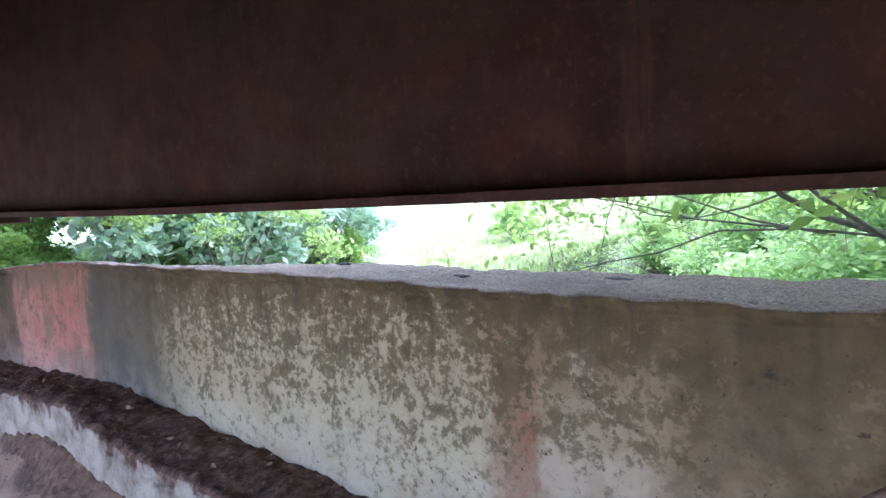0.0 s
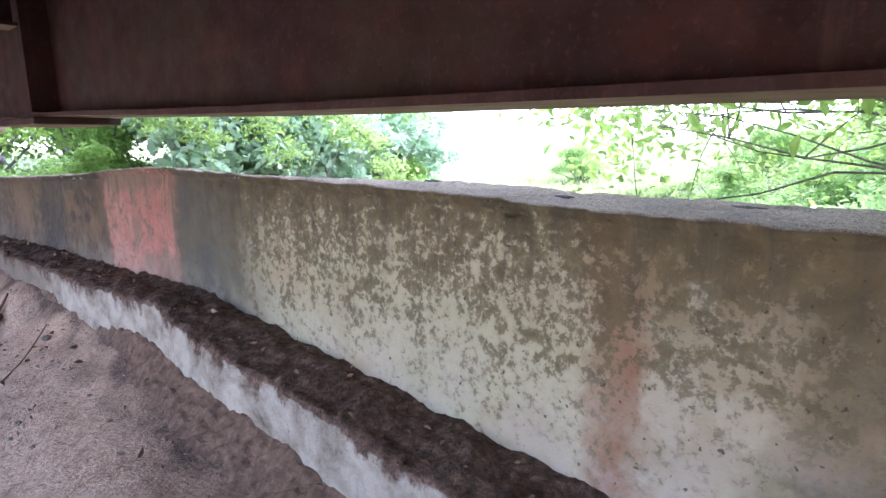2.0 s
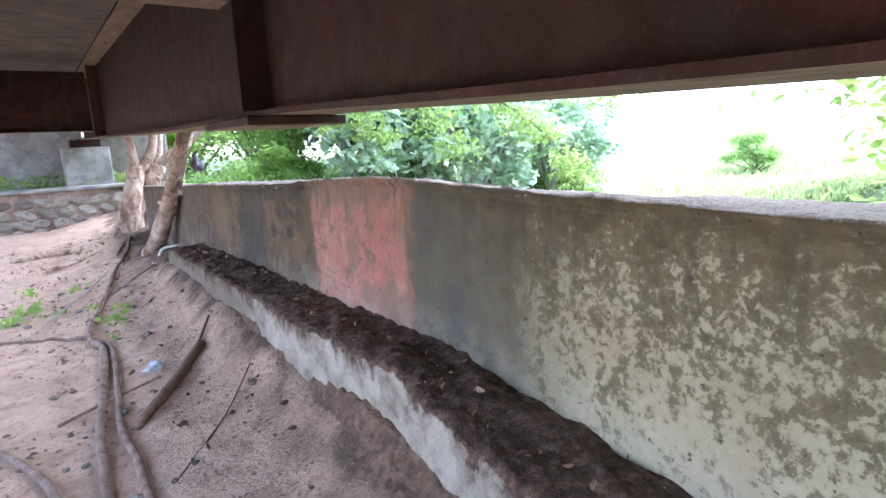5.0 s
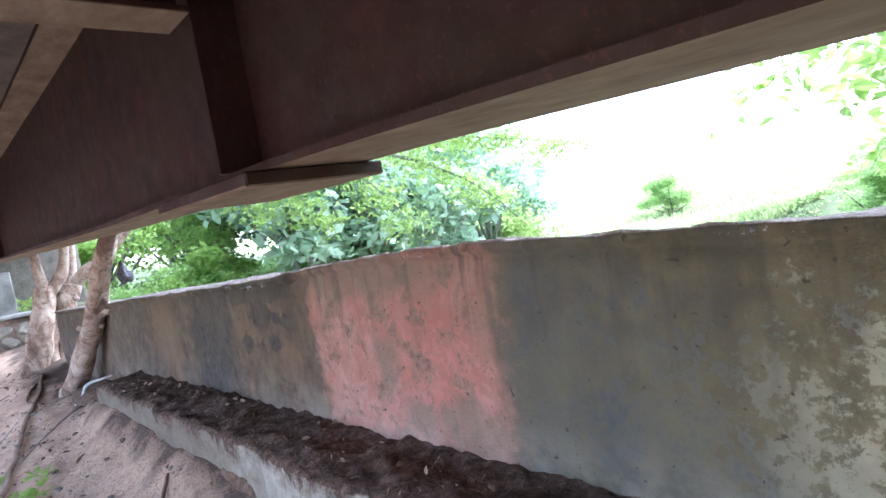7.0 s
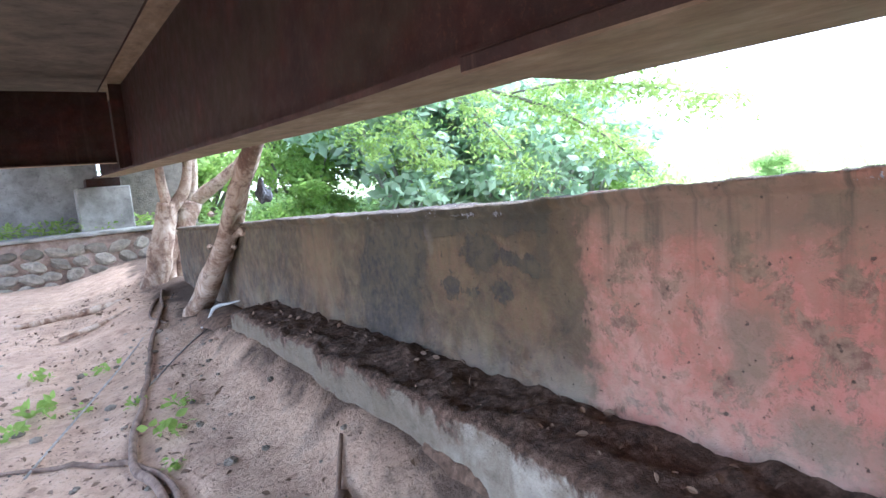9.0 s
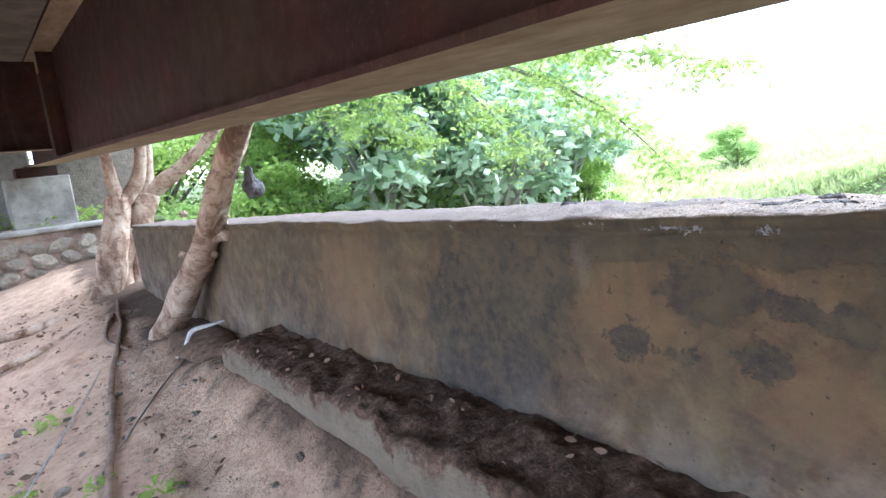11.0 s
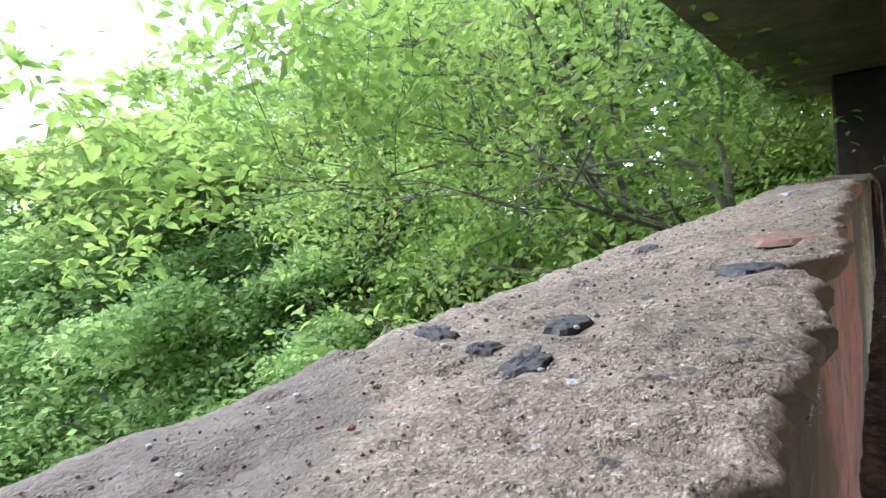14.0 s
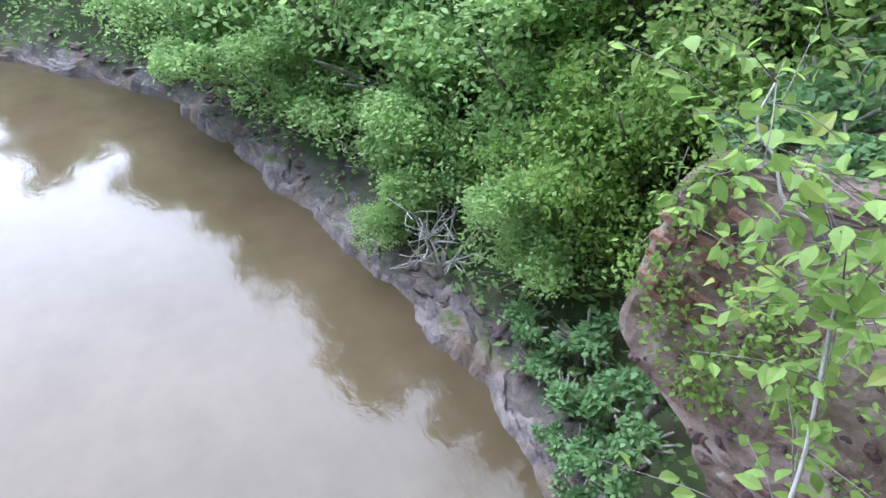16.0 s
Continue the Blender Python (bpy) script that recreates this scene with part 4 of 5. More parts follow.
def leafy_tree(name, label, base, limbs, seed, leaf, leaf_mat, per_tip, scatter, bark, droop=0.3, width=0.5, category="tree"):
    """A tree from given first limbs: (start, way, length, radius, depth), relative to its base."""
    rng = np.random.default_rng(seed)
    t = holder(name, base)
    lines, tips = [], []
    for start, way, length, radius, depth in limbs:
        branch_tree(rng, start, way, length, radius, depth, lines, tips)
    if category == "bough":
        for p, a, b in lines:
            part("limb", tubes("limb", [(p, taper(len(p), a, b))], bark, 6, 0.25), t)
        lines = []
    if lines:
        part("trunk" if category == "tree" else "twigs", tubes("trunk", [(p, taper(len(p), a, b)) for p, a, b in lines], bark, 6, 0.25), t)
    c = np.repeat(np.array(tips), per_tip, 0) + rng.normal(size=(len(tips) * per_tip, 3)) * np.array([scatter, scatter, scatter * 0.7])
    part("crown", blades("crown", c, rng.uniform(0.6, 1.2, len(c)) * leaf, leaf_mat, rng, droop, width), t, "dense leaves in uneven clumps")
    return tagged(t, label, category)


def clump_crown(rng, size, lumps, leaves, leaf):
    """Places and sizes of leaves over several rounded masses in a crown of that size."""
    cs, ss = [], []
    for k in range(lumps):
        d = rng.normal(size=3)
        d /= np.linalg.norm(d)
        c = d * rng.uniform(0.2, 1.0) * np.array(size)
        r = rng.uniform(0.16, 0.42) * min(size)
        n = leaves // lumps
        u = rng.normal(size=(n, 3))
        u /= np.linalg.norm(u, axis=1)[:, None]
        u[:, 2] = np.abs(u[:, 2]) * np.where(rng.random(n) < 0.8, 1, -1)
        q = c + u * r * (0.65 + 0.55 * rng.random(n) ** 0.7)[:, None] * np.array([1.25, 1.25, 0.8])
        q += rng.normal(size=(n, 3)) * r * np.where(rng.random(n) < 0.18, 0.45, 0.06)[:, None]
        cs.append(q)
        ss.append(rng.uniform(0.6, 1.3, n) * leaf)
    return np.concatenate(cs), np.concatenate(ss)


def mass_tree(name, label, seed, size, trunk_h, lumps, leaves, leaf, mat, bark=BARK_GREY, droop=0.2, width=0.55, category="tree"):
    rng = np.random.default_rng(seed)
    t = holder(name)
    mid = Vector((0, 0, trunk_h + size[2] * 0.75))
    lines = [([(0, 0, -0.6), (0.1, 0.05, trunk_h * 0.5), (0, 0.1, trunk_h), tuple(mid)], 0.05 * size[2] + 0.05, 0.04)]
    for k in range(7):
        a = rng.uniform(0, 6.28)
        e = Vector((math.cos(a) * size[0] * 0.8, math.sin(a) * size[1] * 0.8, trunk_h + size[2] * rng.uniform(0.4, 1.4)))
        lines.append(([(0, 0.05, trunk_h * rng.uniform(0.5, 1.0)), tuple(e * 0.5 + Vector((0, 0, trunk_h * 0.4))), tuple(e)], 0.025 * size[2] + 0.02, 0.015))
    part("trunk", tubes("trunk", [(smooth_line(p, 4), taper(4 * (len(p) - 1) + 1, a, b)) for p, a, b in lines], bark, 6, 0.3), t)
    c, s = clump_crown(rng, size, lumps, leaves, leaf)
    c += np.array(mid)
    part("crown", blades("crown", c, s, mat, rng, droop, width, False), t, "rounded masses of small leaves with gaps")
    return tagged(t, label, category)


# overhanging tree on the river side near the bridge end
leafy_tree("riverside_tree", "grey-limbed riverside tree with broad bright leaves", (1.5, -0.55, -0.2), [
    ((0, 0, -0.6), (0.25, 0.1, 1.0), 1.6, 0.045, 1),
    ((0.2, 0.1, 0.9), (0.9, 0.6, 0.85), 2.4, 0.045, 3),
    ((0.2, 0.1, 0.8), (0.6, 1.0, 0.35), 2.0, 0.034, 3),
    ((0.1, 0.0, 0.7), (1.0, 0.0, 0.55), 2.6, 0.045, 3),
    ((0.2, 0.1, 0.9), (0.35, 0.15, 1.0), 2.4, 0.045, 3),
    ((0.1, 0.0, 0.3), (0.8, 0.6, -0.1), 1.8, 0.04, 3),
], 11, 0.12, LEAF_NEAR, 7, 0.22, BARK_GREY)
leafy_tree("riverside_tree", "many-stemmed riverside tree with yellow-green leaves", (2.6, -1.2, -0.8), [
    ((0, 0, -0.6), (0.2, 0.2, 1.0), 2.0, 0.08, 1),
    ((0.2, 0.2, 1.0), (0.25, 0.1, 1.0), 2.8, 0.05, 3),
    ((0.2, 0.2, 1.1), (1.0, 0.4, 0.8), 3.0, 0.045, 3),
    ((0.1, 0.1, 1.0), (0.8, 0.8, 0.7), 3.0, 0.04, 3),
    ((0.1, 0.1, 1.2), (-0.5, 0.2, 1.0), 2.4, 0.06, 3),
], 12, 0.13, LEAF_NEAR, 8, 0.28, BARK_GREY)
grey_tree = holder("riverside_tree", (1.15, 0.1, -0.3))
GREY = (
    ((0.0, 0.0, -0.4), (0.0, 0.0, 0.5), (0.0, 0.05, 1.5), (0.1, 0.0, 2.06), (0.43, 0.2, 2.64), (0.71, 0.3, 3.16)),
    ((0.02, 0.05, 1.3), (0.25, 0.15, 1.72), (0.54, 0.2, 1.95), (1.17, 0.4, 2.47), (1.54, 0.6, 3.15), (2.0, 0.8, 3.85)),
    ((0.3, 0.2, 1.74), (0.86, 0.7, 1.9), (2.2, 1.3, 1.76), (3.1, 1.7, 1.8)),
    ((1.4, 0.55, 2.9), (2.0, 0.9, 3.6), (3.7, 1.7, 3.7), (5.0, 2.1, 3.95)),
    ((0.02, 0.0, 0.9), (0.6, 0.2, 1.17), (1.5, 0.7, 1.6)),
    ((0.1, 0.0, 2.0), (-0.05, 0.3, 2.5), (0.1, 0.6, 3.1)),
)
rng = np.random.default_rng(91)
tips = []
for n, line in enumerate(GREY):
    line = smooth_line(line, 6)
    r = (0.062, 0.05, 0.022, 0.024, 0.018, 0.024)[n]
    part("trunk" if n == 0 else "limb", tubes("limb", [(line, taper(len(line), r, r * 0.35))], BARK_PALE, 8, 0.3), grey_tree)
    tips += [tuple(q) for q in line[len(line) // 2:]]
c = np.repeat(np.array(tips), 14, 0) + rng.normal(size=(len(tips) * 14, 3)) * np.array([0.28, 0.28, 0.2])
part("crown", blades("crown", c, rng.uniform(0.06, 0.12, len(c)), LEAF_NEAR, rng, 0.4, 0.45), grey_tree, "sparse narrow leaves along the limbs")
tagged(grey_tree, "leaning grey-barked tree with long bare limbs by the bridge", "tree")
# leafy boughs reaching out over the water
leafy_tree("overhanging_bough", "leafy bough hanging over the river", (2.6, 0.6, 1.6), [
    ((0, 0, 0), (0.35, 1.0, 0.06), 2.2, 0.014, 2), ((0.1, 0.3, 0.1), (0.7, 0.9, 0.25), 2.4, 0.014, 2),
    ((0, 0, 0), (-0.1, 1.0, -0.1), 1.5, 0.011, 2), ((0.2, 0, 0.3), (0.9, 0.8, 0.5), 2.6, 0.014, 2),
], 13, 0.10, LEAF_NEAR, 3, 0.10, BARK_GREY, category="bough")
leafy_tree("overhanging_bough", "high leafy bough hanging over the river", (2.9, 0.9, 2.6), [
    ((0, 0, 0), (0.7, 1.0, 0.15), 2.8, 0.014, 2), ((0.1, 0.2, 0.1), (1.0, 0.7, 0.2), 2.8, 0.014, 2), ((0, 0, 0), (0.2, 1.0, 0.3), 2.2, 0.012, 2),
], 15, 0.11, LEAF_NEAR, 4, 0.12, BARK_GREY, category="bough")
leafy_tree("overhanging_bough", "broad-leaved bough against the sky above the river", (4.2, 1.4, 1.5), [
    ((0, 0, 0), (0.05, 1.0, 0.12), 2.0, 0.013, 2), ((0, 0.6, 0.1), (0.2, 1.0, 0.02), 1.8, 0.011, 2), ((0, 0.3, 0.1), (-0.05, 1.0, 0.3), 1.7, 0.011, 2), ((0.1, 1.0, 0.2), (0.1, 1.0, -0.1), 1.5, 0.010, 2),
], 19, 0.15, LEAF_NEAR, 10, 0.19, BARK_GREY, category="bough")
leafy_tree("overhanging_bough", "low leafy bough reaching along the river past the wall", (2.5, 1.0, 1.15), [
    ((0, 0, 0), (0.22, 1.0, 0.10), 2.0, 0.009, 2), ((0, 0.4, 0.05), (0.1, 1.0, 0.0), 1.7, 0.008, 2), ((0.1, 0.2, 0.0), (0.35, 1.0, 0.16), 2.1, 0.009, 2),
], 29, 0.085, LEAF_YELLOW, 9, 0.13, BARK_GREY, category="bough")
# feathery branch of the tree on the opposite side
bough = holder("overhanging_bough", (3.0, 17.4, 4.05))
rng = np.random.default_rng(17)
main = [(0, 0, 0), (1.0, -1.5, -0.35), (1.85, -2.67, -0.79), (2.39, -3.24, -1.17), (2.65, -3.6, -1.51), (2.89, -4.06, -2.09)]
sides = [main, [(1.85, -2.67, -0.79), (2.3, -3.3, -0.75), (2.75, -3.9, -0.9), (3.12, -4.55, -1.09)], [(0.9, -1.2, -0.2), (1.9, -2.6, -0.1), (2.5, -3.5, -0.35), (2.8, -4.0, -0.6)],
         [(0.2, -0.3, 0.0), (0.5, -1.1, -0.7), (0.7, -1.6, -1.3)], [(1.0, -1.4, -0.3), (1.1, -1.7, -1.0), (1.3, -2.0, -1.5)], [(1.4, -2.0, -0.6), (1.8, -2.5, -1.2), (2.0, -2.8, -1.7)],
         [(0.2, -0.2, 0.1), (1.2, -1.6, 0.35), (2.2, -3.0, 0.2)]]
lines = [(smooth_line([Vector(q) * 1.66 for q in p], 6), 0.05 if n == 0 else 0.024) for n, p in enumerate(sides)]
seeds = []
for line, r in lines:
    for q in line[3:]:
        for k in range(9):
            d = Vector(rng.normal(size=3))
            d.z = d.z * 0.35 - 0.25
            d.normalize()
            for f in np.linspace(0.1, 0.65, 10):
                seeds.append(tuple(q + d * f + Vector(rng.normal(size=3)) * 0.035))
for line, r in lines:
    part("limb", tubes("limb", [(line, taper(len(line), r, 0.006))], BARK_GREY, 6, 0.2), bough)
part("foliage", blades("foliage", seeds, rng.uniform(0.09, 0.15, len(seeds)), LEAF_YELLOW, rng, 0.4, 0.42), bough, "small feathery yellow-green leaflets")
tagged(bough, "feathery branch hanging across the sky", "bough")

KIND = {
    "dark": mass_tree("broadleaf_tree", "dense green broadleaf tree on the river bank", 21, (3.2, 3.2, 3.4), 1.6, 34, 15000, 0.25, LEAF_FAR),
    "pale": mass_tree("broadleaf_tree", "tree with large pale silvery leaves", 22, (2.6, 2.6, 3.2), 2.8, 26, 6500, 0.40, LEAF_PALE, TWIG),
    "light": mass_tree("broadleaf_tree", "light green spreading tree on the river bank", 23, (3.8, 3.6, 2.8), 2.0, 36, 14000, 0.24, LEAF_YELLOW),
    "shrub": mass_tree("shrub", "dense green shrub on the river bank", 24, (1.9, 1.8, 1.5), 0.0, 26, 15500, 0.115, LEAF_FAR, category="shrub"),
    "bright": mass_tree("shrub", "bright green shrub with drooping leaves", 25, (1.5, 1.5, 1.6), 0.1, 22, 13000, 0.115, LEAF_NEAR, droop=0.7, category="shrub"),
}
PLACES = {
    "dark": ((1.8, -8.0, 1.0), (9, 30, 1.2), (17, -4.5, 1.0), (24, -6.5, 1.0), (12, -6.0, 1.0), (33, -7, 0.9), (8, -6.5, 1.1), (16, 36, 1.0),
             (20, -14, 1.3), (5, -7, 1.2), (2, 27, 1.3), (14, -11, 1.3)),
    "pale": ((11.5, 17.8, 0.85), (12, 24, 1.1), (18, 27, 1.1), (26, 31, 1.0), (5, 24, 1.0), (16, 19.5, 0.82), (20, 21.5, 0.7), (9, 16.6, 0.8), (6.5, 17.5, 0.9), (13.5, 20.5, 1.05)),
    "light": ((14, -1.6, 0.75), (19, -1.0, 0.85), (7.5, 20.5, 0.9), (44, -9, 1.1), (37, -12, 1.0), (28, -5, 0.75), (14, 30, 1.2)),
    "shrub": ((13.8, 1.9, 1.2), (26, 8, 1.05), (30, 8, 1.1), (13.2, 0.9, 1.7), (16.6, 1.1, 1.8), (10.6, 0.6, 1.5), (9.3, 1.5, 1.0), (12.3, 2.2, 1.05), (15.2, 2.9, 1.1), (18.5, 3.9, 1.1), (11, -1.0, 1.3), (14.5, -0.6, 1.4), (18.5, 0.6, 1.4), (22, 4.5, 1.3), (7.5, -0.2, 1.2), (9, -2.4, 1.4), (21.5, 1.5, 1.5),
              (8.3, 2.35, 0.5), (5.6, 1.3, 0.7), (8, 18.8, 1.2), (13, 20, 1.2), (3, 18.5, 1.0), (70, 12, 1.7), (54, 30, 1.6), (12, -3.2, 1.6), (16, -2.6, 1.6), (21, -2.0, 1.7),
              (25, 1.5, 1.6), (7.4, 0.9, 0.8), (10.8, 0.2, 1.2), (24, 20.5, 1.2), (28, 23.5, 1.2), (19, 18.2, 1.3), (15, 16.5, 1.2), (10, 15.2, 1.0), (42, -2, 1.6), (36, -3, 1.6)),
    "bright": ((0.95, -4.4, 1.0), (2.0, -5.2, 1.3), (1.2, -1.6, 0.8), (5.2, -0.4, 1.0), (6.4, -1.6, 1.2), (3.6, -0.6, 0.9), (2.2, 16.2, 0.9), (3.6, 17.5, 1.1), (1.6, 20, 1.3), (4.8, 20.5, 1.2), (27, 3, 1.2), (5.8, 0.6, 0.9), (4.6, -2.2, 1.3),
               (7.8, -3.2, 1.3), (3.0, -2.4, 1.2), (10, 19.2, 1.0), (17, 19.8, 1.0)),
}
spin = random.Random(8)
for kind, first in KIND.items():
    for n, (x, y, k) in enumerate(PLACES[kind]):
        z = land(x, y) if x > 0.2 else inside_ground(x, y)
        m = pose(x, y, z, 0, 0, spin.uniform(0, 360)) @ Matrix.Diagonal((k, k, k * spin.uniform(0.9, 1.15), 1))
        if n == 0:
            first.matrix_basis = m
        else:
            first.scale = (1, 1, 1)
            keep = first.matrix_basis.copy()
            c = copy_thing(first, m)
            c.matrix_basis = m
            first.matrix_basis = keep

# low plants at the foot of the buttress and leafy growth over its top
LOW = (
    (mass_tree("low_plant", "low dark green plant on the wet bank", 71, (0.42, 0.42, 0.24), 0.0, 9, 620, 0.095, LEAF_DEEP_SHADED, category="plant"),
     ((2.9, 2.5, -5.55, 1.0), (3.5, 2.25, -5.35, 1.2), (2.45, 2.9, -5.7, 0.9), (4.2, 2.1, -5.4, 1.2), (3.1, 1.95, -5.0, 1.2), (2.2, 3.3, -5.6, 0.8), (2.65, 1.7, -4.5, 1.3), (3.9, 1.6, -4.9, 1.4),
      (1.9, 3.7, -5.6, 0.9), (1.75, 3.95, -5.0, 0.8), (2.3, 2.4, -4.6, 1.2), (4.9, 1.9, -5.2, 1.3), (1.6, 4.0, -4.2, 0.7), (2.75, 3.0, -5.2, 0.7), (3.3, 2.6, -5.6, 0.7), (2.1, 2.9, -4.9, 1.0))),
    # darker leaf colour on these shrubs stands in for shade under the trees
    (mass_tree("leafy_shrub", "broad-leaved shrub growing over the crumbling masonry", 72, (0.55, 0.55, 0.42), 0.0, 10, 720, 0.11, LEAF_DEEP_SHADED, droop=0.6, category="shrub"),
     ((2.0, 3.4, -0.12, 0.6), (1.5, 3.5, -0.02, 0.5), (0.95, 2.6, 0.05, 0.8), (1.6, 2.2, -0.1, 1.0), (0.8, 1.3, 0.15, 1.0), (1.9, 1.3, -0.2, 1.1), (1.3, 3.2, -0.02, 0.6), (1.9, 3.0, -0.1, 0.8), (0.75, 3.5, 0.08, 0.5), (2.2, 2.0, -0.5, 1.0))),
)
for first, places in LOW:
    for n, (x, y, z, k) in enumerate(places):
        m = pose(x, y, z, 0, 0, spin.uniform(0, 360)) @ Matrix.Diagonal((k, k, k * spin.uniform(0.85, 1.15), 1))
        c = first if n == 0 else copy_thing(first, m)
        c.matrix_basis = m


# undergrowth over both banks
def undergrowth():
    rng = np.random.default_rng(31)
    pts, size = [], []
    while len(pts) < 60000:
        x, y = rng.uniform(0.6, 34), rng.uniform(-9, 34)
        edge = float(np.interp(x, BANK_X, BANK_Y))
        if y > edge - 0.35 and y < edge + 9.9 + 0.05 * x:
            continue
        z = land(x, y)
        if noise.noise(Vector((x * 0.6, y * 0.6, 0))) < -0.28 or z < WATER_Z + 0.35:
            continue
        pts.append((x, y, z + abs(rng.normal()) * 0.28))
        size.append(rng.uniform(0.10, 0.26))
    return blades("undergrowth", pts, size, LEAF_FAR, rng, -0.1, 0.5, False)


tagged(new("undergrowth", undergrowth()), "low green undergrowth covering the river banks", "undergrowth", kind="stuff")


def reeds():
    """Tall grass over the fields beyond the river."""
    rng = np.random.default_rng(32)
    pts, size = [], []
    for n in range(48000):
        x = 32 + 110 * rng.random() ** 1.6
        y = rng.uniform(-0.35, 1.0) * x * 0.75 + 4
        pts.append((x, y, land(x, y) - 0.1))
        size.append(rng.uniform(0.25, 0.6) * (1 + x / 90))
    return blades("tall_grass", pts, size, GRASS, rng, -2.4, 0.22, False)


tagged(new("tall_grass", reeds()), "tall light green grass on far fields", "grass", kind="stuff")

# rock shelf and boulders at the waterline
def rock_shelf():
    """A low broken shelf of bedrock that follows the water's edge."""
    xs = list(np.arange(2.2, 12, 0.11)) + list(np.arange(12, 30, 0.22))
    v, f, m = [], [], 20
    for x in xs:
        edge = float(np.interp(x, BANK_X, BANK_Y))
        wide = 1.25 + 0.5 * noise.noise(Vector((x * 0.5, 0, 7)))
        for k in range(m + 1):
            u = k / m
            y = edge + 0.26 + 0.22 * noise.noise(Vector((x * 0.9, 3, 1))) + 0.08 * noise.noise(Vector((x * 3.1, 8, 1))) - wide * u
            p = Vector((x, y, 0))
            tilt = p.x * 0.6 + p.y * 0.9
            bed = math.floor((noise.noise(Vector((tilt * 0.8, (p.y - p.x * 0.4) * 0.9, 4))) + 1) * 3.5) / 3.5 - 1
            rise = 0.62 * step(0.0, 0.16, u) * (0.65 + 0.5 * bed) + 0.35 * u
            z = WATER_Z - 0.25 + rise + 0.16 * noise.noise(p * 1.5) + 0.07 * noise.noise(p * 4.5) + 0.03 * noise.noise(p * 11)
            v.append((x + 0.06 * noise.noise(p * 3.3 + Vector((0, 0, 5))), y, max(z, land(x, y) - 0.25) if u > 0.6 else z))
    for j in range(len(xs) - 1):
        for k in range(m):
            a = j * (m + 1) + k
            f.append((a, a + m + 1, a + m + 2, a + 1))
    return mesh_of("rock_shelf", v, f, SHELF)


tagged(new("rock_shelf", rock_shelf()), "grey-violet bedrock shelf, mossy in places, at the water's edge", "rock", kind="structure")
shapes = [lump("rock", (1.0, 0.75, 0.7), ROCK, k + 40, 0.95, 3) for k in range(6)]
pick = random.Random(5)
for n in range(46):
    x = 2.6 + n * 0.42 + pick.uniform(-0.2, 0.2)
    y = float(np.interp(x, BANK_X, BANK_Y)) - pick.uniform(0.25, 1.1)
    ob = new("rock", shapes[pick.randrange(6)])
    k = pick.uniform(0.25, 0.7)
    ob.matrix_basis = pose(x, y, max(land(x, y), WATER_Z + 0.28) - 0.02, pick.uniform(-15, 15), pick.uniform(-15, 15), pick.uniform(0, 360)) @ Matrix.Diagonal((k, k * 0.9, k * pick.uniform(0.3, 0.5), 1))
    tagged(ob, "grey-brown weathered boulder on the rock shelf", "rock", "waterline rocks")


# buttress of rubble masonry under the parapet, undermined at its foot
PIER_Z = (-6.5, -4.0, -2.6, -2.05, -1.88, -1.7, -0.5, -0.1, 0.12)
PIER_X = (1.2, 1.10, 1.18, 1.45, 2.12, 2.28, 2.30, 2.1, 1.3)
PIER_Y = 3.8


def pier_side(x, z):
    """Where the face towards the river bend lies, at a place on it."""
    p = Vector((x, 0, z))
    return PIER_Y + 0.10 * noise.noise(p * 0.9) + 0.06 * noise.noise(p * 2.7) + 0.03 * noise.noise(p * 8) - 0.25 * step(-1.8, -3.0, z) * 0.5


